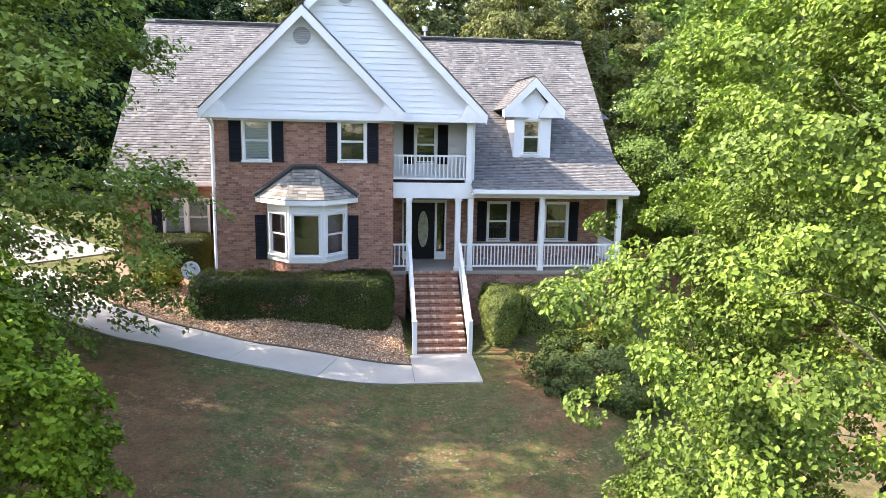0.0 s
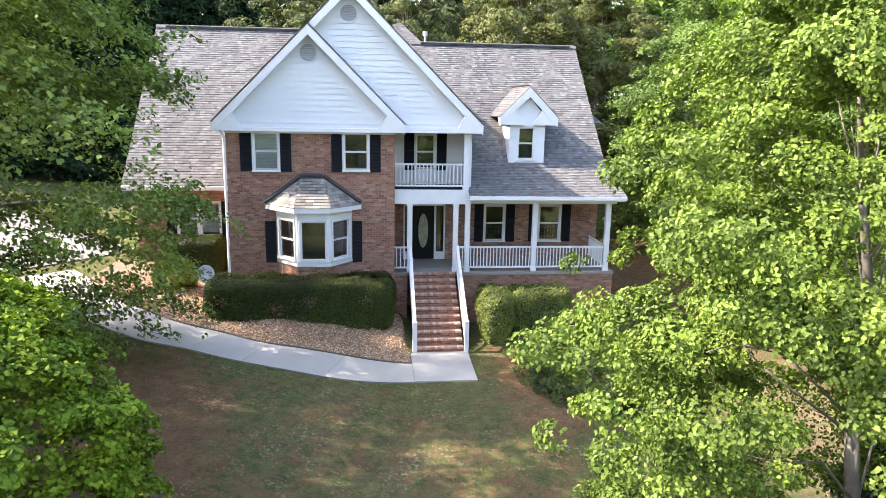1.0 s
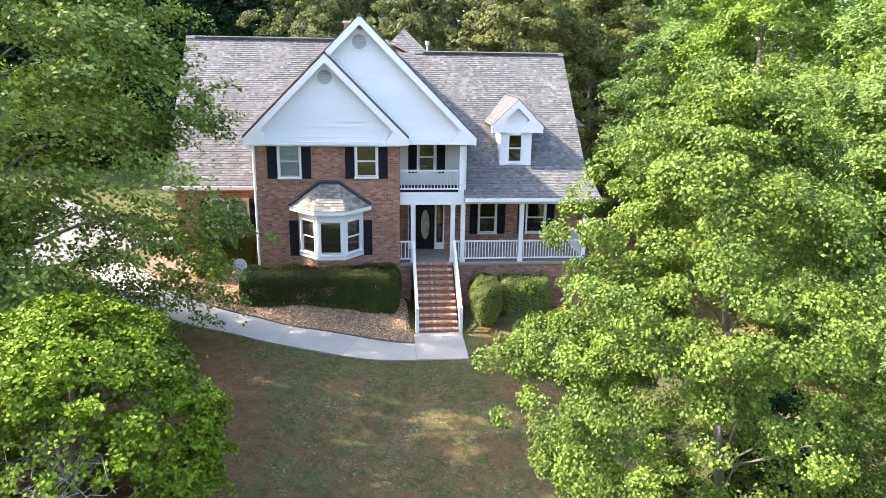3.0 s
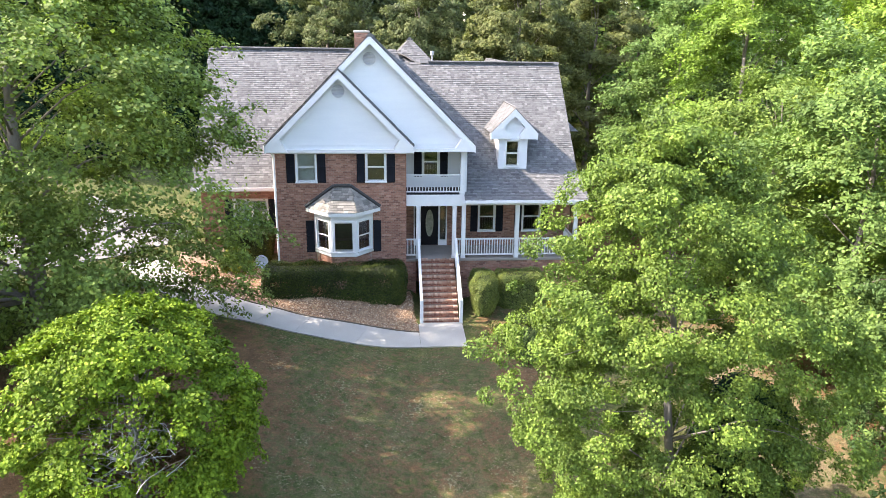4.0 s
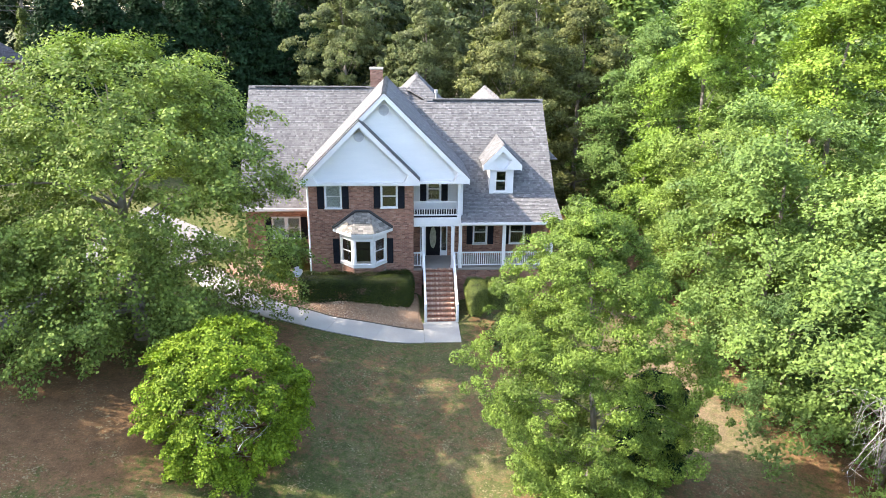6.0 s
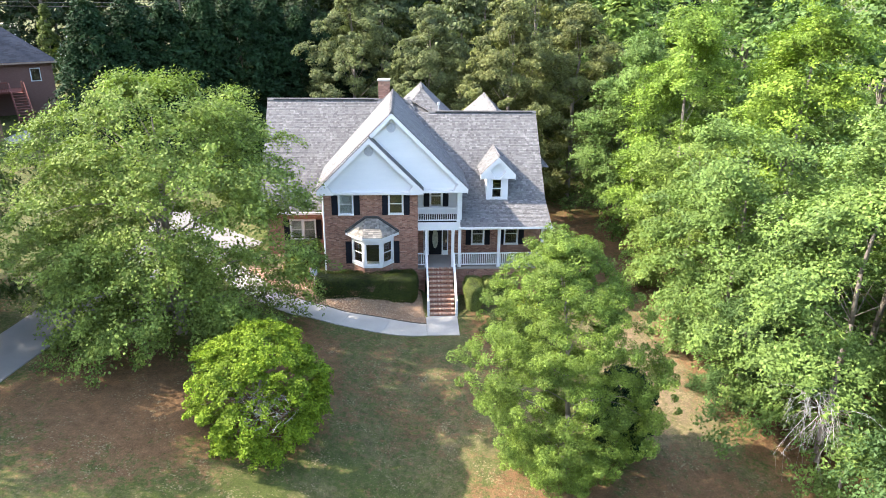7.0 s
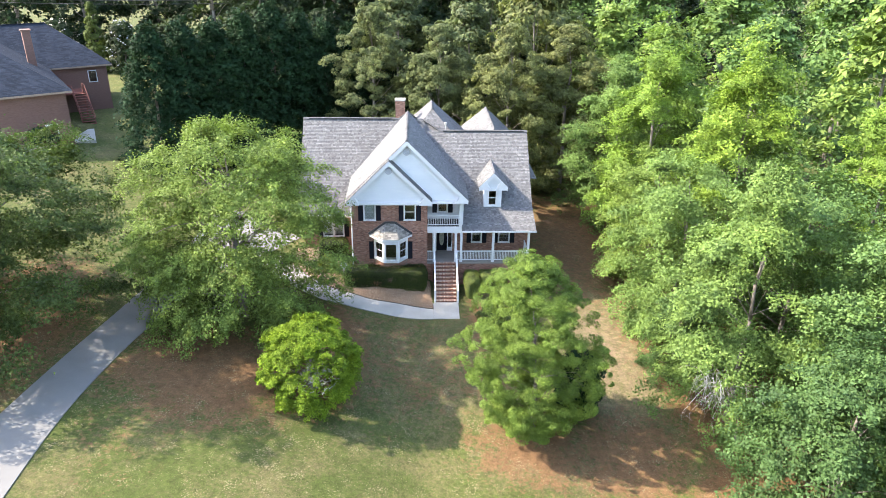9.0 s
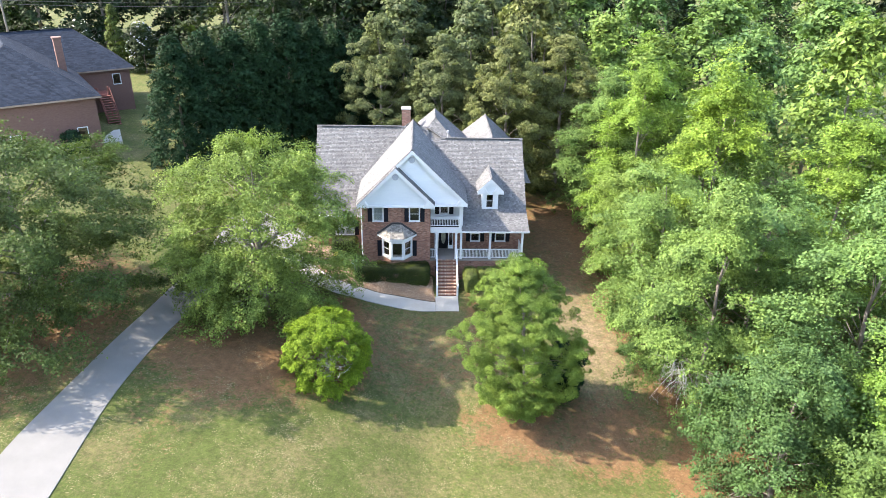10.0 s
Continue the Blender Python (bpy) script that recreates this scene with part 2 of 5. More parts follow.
def ground_material():
    """Lawn with worn clay patches, pine straw and drier strips, laid out by place."""
    m, t, b = nodes_of("lawn")
    tc = t.nodes.new("ShaderNodeTexCoord")
    sep = t.nodes.new("ShaderNodeSeparateXYZ")
    t.links.new(tc.outputs["Object"], sep.inputs[0])
    blades = noise_of(t, 38.0, 4.0, 0.75)
    tufts = noise_of(t, 5.0, 4.0, 0.65)
    wide = noise_of(t, 0.35, 4.0, 0.6)
    green = ramp(t, blades, ((0.25, (0.026, 0.037, 0.008)), (0.5, (0.060, 0.078, 0.020)), (0.75, (0.110, 0.122, 0.038))))
    straw = ramp(t, blades, ((0.25, (0.084, 0.066, 0.033)), (0.75, (0.215, 0.172, 0.088))))
    clay = ramp(t, blades, ((0.25, (0.09, 0.047, 0.023)), (0.75, (0.215, 0.123, 0.064))))
    dry = ramp(t, mixed(t, "MIX", 0.5, tufts, wide), ((0.46, (0, 0, 0)), (0.62, (0.6, 0.6, 0.6))))
    col = mixed(t, "MIX", dry, green, straw)
    bare, sere = spots_mask(t, sep, BARE), spots_mask(t, sep, STRAW)
    frayed = ramp(t, mixed(t, "MIX", 0.5, tufts, noise_of(t, 1.6, 6.0, 0.7)), ((0.36, (0.1, 0.1, 0.1)), (0.56, (1, 1, 1))))
    sere = mixed(t, "MULTIPLY", 1.0, sere, frayed)
    col = mixed(t, "MIX", sere, col, ramp(t, blades, ((0.25, (0.10, 0.07, 0.043)), (0.75, (0.27, 0.20, 0.13)))))
    rag = t.nodes.new("ShaderNodeMath")
    rag.operation = "MULTIPLY_ADD"
    t.links.new(mixed(t, "MIX", 0.5, tufts, noise_of(t, 1.1, 5.0, 0.65)), rag.inputs[0])
    rag.inputs[1].default_value, rag.inputs[2].default_value = 3.0, -1.5
    both = t.nodes.new("ShaderNodeMath")
    both.operation = "ADD"
    t.links.new(bare, both.inputs[0])
    t.links.new(rag.outputs[0], both.inputs[1])
    hard = ramp(t, both.outputs[0], ((0.35, (0, 0, 0)), (0.75, (0.92, 0.92, 0.92))))
    gate = t.nodes.new("ShaderNodeMath")
    gate.operation = "GREATER_THAN"
    t.links.new(bare, gate.inputs[0])
    gate.inputs[1].default_value = 0.02
    fac = mixed(t, "MULTIPLY", 1.0, hard, gate.outputs[0])
    col = mixed(t, "MIX", fac, col, clay)
    grit = mixed(t, "MIX", 0.5, noise_of(t, 13.0, 5.0, 0.75), noise_of(t, 2.4, 6.0, 0.7))
    col = mixed(t, "MULTIPLY", 1.0, col, ramp(t, grit, ((0.36, (0.6, 0.6, 0.6)), (0.5, (0.98, 0.98, 0.98)), (0.64, (1.42, 1.4, 1.36)))))
    litter = ramp(t, mixed(t, "MIX", 0.35, noise_of(t, 11.0, 3.0, 0.5), noise_of(t, 0.9, 3.0, 0.6)), ((0.585, (0, 0, 0)), (0.64, (0.75, 0.75, 0.75))))
    col = mixed(t, "MIX", litter, col, (0.235, 0.20, 0.115))
    t.links.new(col, b.inputs["Base Color"])
    b.inputs["Roughness"].default_value = 0.95
    b.inputs["Specular IOR Level"].default_value = 0.15
    bumped(t, b, mixed(t, "MIX", 0.5, blades, tufts), 0.8, 0.05)
    return m


BARE = [(-8.2, -10.5, 3.2, 6.0, 1.05), (-15.0, -14.0, 6.5, 5.5, 1.0), (4.6, -18.0, 4.4, 3.4, 0.85), (10.5, -18.2, 4.6, 4.4, 0.9), (-3.0, -10.5, 9.0, 7.0, 0.46), (-1.5, -13.0, 2.8, 2.0, 0.5),
        (-28, -12, 4.6, 10, 1.0), (12, 12, 6, 14, 0.9), (15.5, -22, 2.6, 4.0, 1.0), (2.6, -5.5, 1.5, 4.4, 0.8), (19, 0, 6, 30, 1.0), (-18.0, -16, 3.0, 9.0, 0.4)]
# The (-2, -10.5) spot is dry grass that also paints the shaded lawn lighter.
STRAW = [(11.4, -7.5, 3.2, 8.0, 1.0), (10.4, -13.5, 2.0, 3.0, 0.7), (-2.0, -10.5, 6.5, 6.0, 0.32), (0.5, -13.5, 2.5, 2.0, 0.4), (5.5, -19.0, 4.2, 2.0, 0.6)]
LAWN = ground_material()

# ---- building helpers ----


def smooth(a, b, v):
    u = min(max((v - a) / (b - a), 0.0), 1.0)
    return u * u * (3 - 2 * u)


def ground_z(x, y):
    """The lie of the land: level before the steps, rising to one side and, in the planting bed, towards the house."""
    z = 0.14 * max(0.0, min(-1.0 - x, 40.0)) * smooth(-1.0, -5.0, x) ** 0.5
    edge = -3.4 + 0.42 * max(0.0, -5.6 - x)
    z += (0.35 + 0.25 * smooth(-8, -3, x)) * smooth(edge + 0.1, edge + 2.1, y) * smooth(-0.9, -1.3, x) * smooth(-16, -9, x)
    z += 0.3 * smooth(-3.0, -0.5, y) * smooth(1.2, 2.2, x) * smooth(14, 9, x)
    z -= 0.035 * max(0.0, min(-7.0 - y, 40.0))
    z -= 0.085 * max(0.0, min(-7.5 - y, 12.0)) * smooth(-13.0, 1.0, x)
    z -= 0.9 * smooth(1.4, 12.0, x)
    return z


def mesh_of(name, verts, faces):
    me = bpy.data.meshes.new(name)
    me.from_pydata(verts, [], faces)
    me.update()
    return me


def box(bm, x0, x1, y0, y1, z0, z1, bevel=0.0):
    vs = [bm.verts.new((x, y, z)) for z in (z0, z1) for y in (y0, y1) for x in (x0, x1)]
    fs = [bm.faces.new([vs[i] for i in q]) for q in ((0, 2, 3, 1), (4, 5, 7, 6), (0, 1, 5, 4), (2, 6, 7, 3), (0, 4, 6, 2), (1, 3, 7, 5))]
    if bevel:
        bmesh.ops.bevel(bm, geom=list({e for f in fs for e in f.edges}), offset=bevel, segments=1, affect="EDGES")


def prism(bm, points, axis, a, b):
    """An outline of (u, v) pairs pushed along an axis from a to b. axis x: u, v are y, z; y: x, z; z: x, y."""
    def at(u, v, w):
        return {"x": (w, u, v), "y": (u, w, v), "z": (u, v, w)}[axis]
    one = [bm.verts.new(at(u, v, a)) for u, v in points]
    two = [bm.verts.new(at(u, v, b)) for u, v in points]
    bm.faces.new(one)
    bm.faces.new(two[::-1])
    n = len(points)
    for i in range(n):
        bm.faces.new([one[i], two[i], two[(i + 1) % n], one[(i + 1) % n]])


def tube(bm, p, q, r0, r1, sides=8, cap=True):
    p, q = Vector(p), Vector(q)
    d = (q - p).normalized()
    u = d.orthogonal().normalized()
    v = d.cross(u)
    rings = []
    for c, r in ((p, r0), (q, r1)):
        rings.append([bm.verts.new(c + r * (math.cos(a) * u + math.sin(a) * v)) for a in (2 * math.pi * i / sides for i in range(sides))])
    for i in range(sides):
        j = (i + 1) % sides
        bm.faces.new([rings[0][i], rings[0][j], rings[1][j], rings[1][i]])
    if cap:
        bm.faces.new(rings[0][::-1])
        bm.faces.new(rings[1])


def part(name, bm, material, parent=None, label="", kind="", flat=True):
    if isinstance(bm, bpy.types.Mesh):
        me = bm
    else:
        bmesh.ops.recalc_face_normals(bm, faces=bm.faces)
        me = bpy.data.meshes.new(name)
        bm.to_mesh(me)
        bm.free()
    me.materials.append(material)
    if not flat:
        me.shade_smooth()
    ob = new(name, me)
    if parent:
        ob.parent = parent
    return tagged(ob, label, kind=kind)


def bar(name, material, parent, *dims, bevel=0.0, label=""):
    bm = bmesh.new()
    box(bm, *dims, bevel=bevel)
    return part(name, bm, material, parent, label)


def thing(name, label, category, group="", kind="", at=(0, 0, 0)):
    ob = new(name)
    ob.location = at
    return tagged(ob, label, category, group, kind)


def wall_y(bm, x0, x1, z0, z1, y0, y1, holes=()):
    """A wall from y0 to y1 with openings (x0, x1, z0, z1) through it."""
    xs = sorted({x0, x1, *(h[0] for h in holes), *(h[1] for h in holes)})
    zs = sorted({z0, z1, *(h[2] for h in holes), *(h[3] for h in holes)})
    for a, b in zip(xs, xs[1:]):
        run = None
        for c, d in zip(zs, zs[1:]):
            inside = any(h[0] < (a + b) / 2 < h[1] and h[2] < (c + d) / 2 < h[3] for h in holes)
            if inside or run is None:
                if run and inside:
                    box(bm, a, b, y0, y1, *run)
                run = None if inside else [c, d]
            else:
                run[1] = d
        if run:
            box(bm, a, b, y0, y1, *run)
    bmesh.ops.remove_doubles(bm, verts=bm.verts, dist=0.0005)


def bricks(name, material, spans, rng, frame_of, size=(0.203, 0.066, 0.012), proud=0.008, inside=None):
    """Courses of bricks in running bond as one mesh. spans: rectangles (u0, u1, v0, v1) with holes; frame_of(u, v, w) gives the place."""
    verts, faces = [], []
    bl, bh, gap = size
    (u0, u1, v0, v1), holes = spans
    row, v = 0, v0
    while v + bh <= v1 + 0.001:
        u = u0 - (bl * 0.5 if row % 2 else 0.0)
        while u < u1:
            a, b = max(u, u0), min(u + bl, u1)
            cut = [(a, b)]
            for h in holes:
                if h[2] < v + bh and h[3] > v:
                    cut = [s for c, d in cut for s in ((c, min(d, h[0])), (max(c, h[1]), d)) if s[1] - s[0] > 0.02]
            for c, d in cut:
                if d - c < 0.03 or (inside and not inside((c + d) / 2, v + bh / 2)):
                    continue
                w = proud + rng.uniform(-0.003, 0.004)
                n = len(verts)
                j = 0.002
                for ww in (0.0, w):
                    for vv in (v, v + bh):
                        for uu in (c + j, d - j):
                            verts.append(frame_of(uu, vv, ww))
                faces += [(n + 4, n + 5, n + 7, n + 6), (n, n + 1, n + 5, n + 4), (n + 2, n + 6, n + 7, n + 3), (n, n + 4, n + 6, n + 2), (n + 1, n + 3, n + 7, n + 5)]
            u += bl + gap
        v += bh + gap
        row += 1
    return mesh_of(name, verts, faces)


def shingles(name, corners, rng, course=0.135, tab=0.19, rise=1.0):
    """Overlapping shingle tabs over a convex roof plane. corners: the plane's outline, whose first edge is its eave."""
    c = [Vector(p) for p in corners]
    u = (c[1] - c[0]).normalized()
    n = u.cross(c[2] - c[0]).normalized()
    if n.z < 0:
        n = -n
    v = n.cross(u)
    if v.z < 0:
        v = -v
    flat = [((p - c[0]).dot(u), (p - c[0]).dot(v)) for p in c]
    top = max(p[1] for p in flat)

    def span(h):
        xs = []
        for (a, b), (d, e) in zip(flat, flat[1:] + flat[:1]):
            if (b - h) * (e - h) <= 0 and abs(b - e) > 1e-6:
                xs.append(a + (d - a) * (h - b) / (e - b))
            elif abs(b - h) < 1e-6:
                xs += [a]
        return (min(xs), max(xs)) if len(xs) > 1 else None

    verts, faces = [], []
    h, row = 0.0, 0
    while h < top - 0.02:
        s, s2 = span(min(h + 0.002, top)), span(min(h + course, top - 0.001))
        if s and s2:
            lo, hi = s
            x = lo - rng.uniform(0, tab)
            while x < hi:
                w = tab * rng.uniform(0.55, 1.25)
                a, b = max(x, lo), min(x + w, hi)
                if b - a > 0.02:
                    lift = rise * (0.016 + rng.uniform(0, 0.014))
                    a2, b2 = min(max(a, s2[0]), s2[1]), min(max(b, s2[0]), s2[1])
                    low = h - rng.uniform(0, 0.012)
                    k = len(verts)
                    for uu, vv, ww in ((a, low, 0), (b - 0.004, low, 0), (a, low, lift), (b - 0.004, low, lift), (a2, h + course + 0.01, 0.006 * rise), (b2 - 0.002, h + course + 0.01, 0.006 * rise)):
                        verts.append(c[0] + u * uu + v * vv + n * ww)
                    faces += [(k, k + 1, k + 3, k + 2), (k + 2, k + 3, k + 5, k + 4)]
                x += w
        h += course
        row += 1
    return mesh_of(name, verts, faces)


def slab(bm, corners, thick):
    """A flat plate under the given outline."""
    c = [Vector(p) for p in corners]
    n = (c[1] - c[0]).cross(c[2] - c[0]).normalized()
    if n.z < 0:
        n = -n
    top = [bm.verts.new(p) for p in c]
    low = [bm.verts.new(p - n * thick) for p in c]
    bm.faces.new(top)
    bm.faces.new(low[::-1])
    for i in range(len(c)):
        j = (i + 1) % len(c)
        bm.faces.new([top[i], low[i], low[j], top[j]])


RNG = random.Random(7)


def shingle_pieces(parent, corners, material):
    """The same shingles, each an object of its own."""
    whole = shingles("shingle", corners, RNG, 0.14, 0.27)
    co = [v.co.copy() for v in whole.vertices]
    for k in range(0, len(co), 6):
        q = co[k : k + 6]
        back = [v - Vector((0, 0, 0.01)) for v in q[4:6]]
        me = mesh_of("shingle", q + back, [(0, 1, 3, 2), (2, 3, 5, 4), (0, 2, 4, 6), (1, 7, 5, 3), (0, 6, 7, 1)])
        part("shingle", me, material, parent)
    bpy.data.meshes.remove(whole)


def roof_plane(name, parent, corners, label="", thick=0.035, material=None):
    bm = bmesh.new()
    slab(bm, corners, thick)
    deck = part(name, bm, DRIP, parent, label)
    part("shingle_layer", shingles("shingle_layer", corners, RNG, rise=0.5 if material else 1.0), material or SHINGLE, deck, kind="stuff")
    return deck


def window(parent, x0, x1, z0, z1, y, rows=2, blind=0.0, muntin=False, frame=0.075, name="window"):
    """A double-hung window in a wall whose face is at y, looking along -y."""
    w = part(name, window_frame(x0, x1, z0, z1, y, frame), WHITE, parent)
    a, b, c, d = x0 + frame, x1 - frame, z0 + frame * 1.1, z1 - frame
    mid = (c + d) / 2
    cells = [(c, mid, 0.05), (mid, d, 0.025)] if rows == 2 else [(c, d, 0.04)]
    for lo, hi, back in cells:
        bm = bmesh.new()
        s = 0.035
        yy = y + back
        for q in ((a, b, lo, lo + s), (a, b, hi - s, hi), (a, a + s, lo + s, hi - s), (b - s, b, lo + s, hi - s)):
            box(bm, q[0], q[1], yy, yy + 0.03, q[2], q[3])
        part("sash", bm, WHITE, w)
        bar("pane", GLASS, w, a + s, b - s, yy + 0.012, yy + 0.017, lo + s, hi - s)
    if blind:
        bm = bmesh.new()
        k = d
        while k > d - (d - c) * blind:
            box(bm, a + 0.02, b - 0.02, y + 0.11, y + 0.118, k - 0.045, k)
            k -= 0.05
        part("blind", bm, BLIND, w, "white slatted blind")
    return w


def window_frame(x0, x1, z0, z1, y, f):
    bm = bmesh.new()
    box(bm, x0, x0 + f, y - 0.035, y + 0.09, z0, z1, 0.006)
    box(bm, x1 - f, x1, y - 0.035, y + 0.09, z0, z1, 0.006)
    box(bm, x0 + f, x1 - f, y - 0.034, y + 0.09, z1 - f, z1, 0.006)
    box(bm, x0 - 0.02, x1 + 0.02, y - 0.07, y + 0.09, z0, z0 + f * 0.9, 0.006)
    return bm


def shutter(parent, x0, x1, z0, z1, y):
    bm = bmesh.new()
    f = 0.045
    box(bm, x0, x0 + f, y - 0.045, y - 0.009, z0, z1)
    box(bm, x1 - f, x1, y - 0.045, y - 0.009, z0, z1)
    box(bm, x0 + 0.01, x1 - 0.01, y - 0.02, y - 0.006, z0 + 0.01, z1 - 0.01)
    mid = (z0 + z1) / 2
    for a, b in ((z0, z0 + 0.07), (mid - 0.035, mid + 0.035), (z1 - 0.07, z1)):
        box(bm, x0 + f, x1 - f, y - 0.044, y - 0.009, a, b)
    n = int((z1 - z0) / 0.055)
    for i in range(n):
        z = z0 + 0.08 + i * (z1 - z0 - 0.16) / n
        prism(bm, [(y - 0.036, z), (y - 0.016, z + 0.03), (y - 0.012, z + 0.03), (y - 0.032, z)], "x", x0 + f, x1 - f)
    return part("shutter", bm, BLACK, parent, "black louvred shutter")

# ---- ground ----


def sheet(name, xs, ys, lift, material, label="", category="", kind="structure", thick=0.0):
    """A piece of ground that follows the lie of the land."""
    verts = [(x, y, ground_z(x, y) + lift) for y in ys for x in xs]
    w = len(xs)
    faces = [(j * w + i, j * w + i + 1, (j + 1) * w + i + 1, (j + 1) * w + i) for j in range(len(ys) - 1) for i in range(w - 1)]
    me = mesh_of(name, verts, faces)
    me.shade_smooth()
    ob = part(name, me, material, None, label, kind)
    return tagged(ob, category=category)


def steps_of(a, b, fine_a, fine_b, fine, coarse):
    out, v = [], a
    while v < b:
        out.append(v)
        v += fine if fine_a <= v < fine_b else coarse
    return out + [b]


sheet("ground", [-900, -500, -250, -150] + steps_of(-100, 100, -45, 30, 0.6, 5) + [150, 250, 500, 900], [-900, -400, -200, -120] + steps_of(-90, 110, -35, 25, 0.6, 5) + [150, 250, 500, 900], 0.0, LAWN,
      "thin patchy lawn with worn red clay", "lawn")


def ribbon(name, left, right, lift, material, label, category, thick=0.10, parent=None, cells=4):
    """A slab between two edges given as matching lists of (x, y)."""
    bm = bmesh.new()
    rows = []
    for (a, b), (c, d) in zip(left, right):
        row = []
        for k in range(cells + 1):
            f = k / cells
            x, y = a + (c - a) * f, b + (d - b) * f
            row.append((x, y, ground_z(x, y) + lift))
        rows.append(row)
    grid = [[bm.verts.new(p) for p in r] for r in rows]
    low = [[bm.verts.new((p[0], p[1], p[2] - thick)) for p in (r[0], r[-1])] for r in rows]
    for j in range(len(rows) - 1):
        for i in range(cells):
            bm.faces.new([grid[j][i], grid[j][i + 1], grid[j + 1][i + 1], grid[j + 1][i]])
        bm.faces.new([grid[j][0], grid[j + 1][0], low[j + 1][0], low[j][0]])
        bm.faces.new([grid[j][cells], low[j][1], low[j + 1][1], grid[j + 1][cells]])
    for j in (0, -1):
        bm.faces.new([*grid[j], low[j][1], low[j][0]])
    if parent:
        return part(name, bm, material, parent)
    return tagged(part(name, bm, material, None, label, "structure"), category=category)


def curve(points, n=8):
    """Points along a smooth line through the given ones."""
    out = []
    p = [Vector(q) for q in points]
    p = [2 * p[0] - p[1], *p, 2 * p[-1] - p[-2]]
    for i in range(1, len(p) - 2):
        for k in range(n):
            s = k / n
            a, b, c, d = p[i - 1 : i + 3]
            out.append(tuple(0.5 * (2 * b + (c - a) * s + (2 * a - 5 * b + 4 * c - d) * s * s + (3 * b - a - 3 * c + d) * s**3)))
    return out + [tuple(p[-2])]


INNER = curve([(-0.98, -3.72), (-3.15, -3.45), (-5.6, -3.33), (-7.1, -2.8), (-8.8, -2.2), (-11.0, -0.6), (-13.5, 2.0)])
OUTER = curve([(-0.98, -5.18), (-3.67, -5.38), (-6.1, -5.03), (-7.8, -4.5), (-9.6, -4.0), (-12.2, -2.2), (-14.8, 0.6)])
path = ribbon("walkway", INNER, OUTER, 0.035, CONCRETE, "pale concrete front path in a curve", "path")
for i in range(0, len(INNER) - 1, 8):
    e = min(i + 8, len(INNER) - 1)

    def trimmed(line):
        p = [Vector(q) for q in line[i : e + 1]]
        p[0], p[-1] = p[0] + (p[1] - p[0]).normalized() * 0.006, p[-1] + (p[-2] - p[-1]).normalized() * 0.006
        return [tuple(q) for q in p]

    ribbon("concrete_slab", trimmed(INNER), trimmed(OUTER), 0.05, CONCRETE, "", "", 0.06, path)
slab_pad = bmesh.new()
prism(slab_pad, [(-0.97, -2.55), (0.98, -2.55), (0.95, -5.15), (-0.97, -5.15)], "z", -0.08, 0.045)
tagged(part("walkway", slab_pad, CONCRETE, None, "square concrete landing at the foot of steps", "structure"), category="path")
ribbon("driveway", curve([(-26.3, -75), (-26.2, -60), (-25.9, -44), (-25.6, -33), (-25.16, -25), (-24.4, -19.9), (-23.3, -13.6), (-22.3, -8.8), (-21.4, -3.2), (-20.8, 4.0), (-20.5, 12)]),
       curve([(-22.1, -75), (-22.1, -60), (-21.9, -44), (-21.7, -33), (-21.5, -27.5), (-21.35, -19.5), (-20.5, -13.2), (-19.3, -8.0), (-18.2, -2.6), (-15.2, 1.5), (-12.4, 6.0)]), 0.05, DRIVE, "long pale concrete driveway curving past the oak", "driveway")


# ---- plants ----


def leaves(name, centre, outward, size, rng, droop=0.25, broad=0.75, shape="blade", wild=0.42):
    """Leaves, one for each row of centre: folded blades, or single pointed ones for distant crowns."""
    n = len(centre)
    size = (size * rng.uniform(0.6, 1.3, n))[:, None]
    nor = outward + rng.normal(0, wild, (n, 3)) + (0, 0, 0.45)
    nor /= np.linalg.norm(nor, axis=1)[:, None] + 1e-9
    along = rng.normal(0, 0.8, (n, 3)) + outward * 0.6 - (0, 0, droop)
    along -= nor * (along * nor).sum(1)[:, None]
    along /= np.linalg.norm(along, axis=1)[:, None] + 1e-9
    side = np.cross(nor, along)
    # outline: along, aside, lift
    outline, fans = {
        "blade": (((-0.5, 0, 0), (0, 0.5, 0.12), (0.55, 0, 0), (0, -0.5, 0.12)), ((0, 1, 2), (0, 2, 3))),
        "point": (((-0.45, 0.45, 0), (0.55, 0.05, -0.08), (-0.4, -0.5, 0.04)), ((0, 1, 2),)),
    }[shape]
    w, f = len(outline), len(fans)
    v = np.empty((n, w, 3))
    for k, (a, b, c) in enumerate(outline):
        v[:, k] = centre + along * size * a + side * size * broad * b + nor * size * c
    tris = (np.arange(n)[:, None, None] * w + np.array(fans)[None]).reshape(-1)
    me = bpy.data.meshes.new(name)
    me.vertices.add(w * n)
    me.vertices.foreach_set("co", v.reshape(-1))
    me.loops.add(3 * f * n)
    me.loops.foreach_set("vertex_index", tris)
    me.polygons.add(f * n)
    me.polygons.foreach_set("loop_start", np.arange(0, 3 * f * n, 3))
    me.update(calc_edges=True)
    me.validate()
    return me


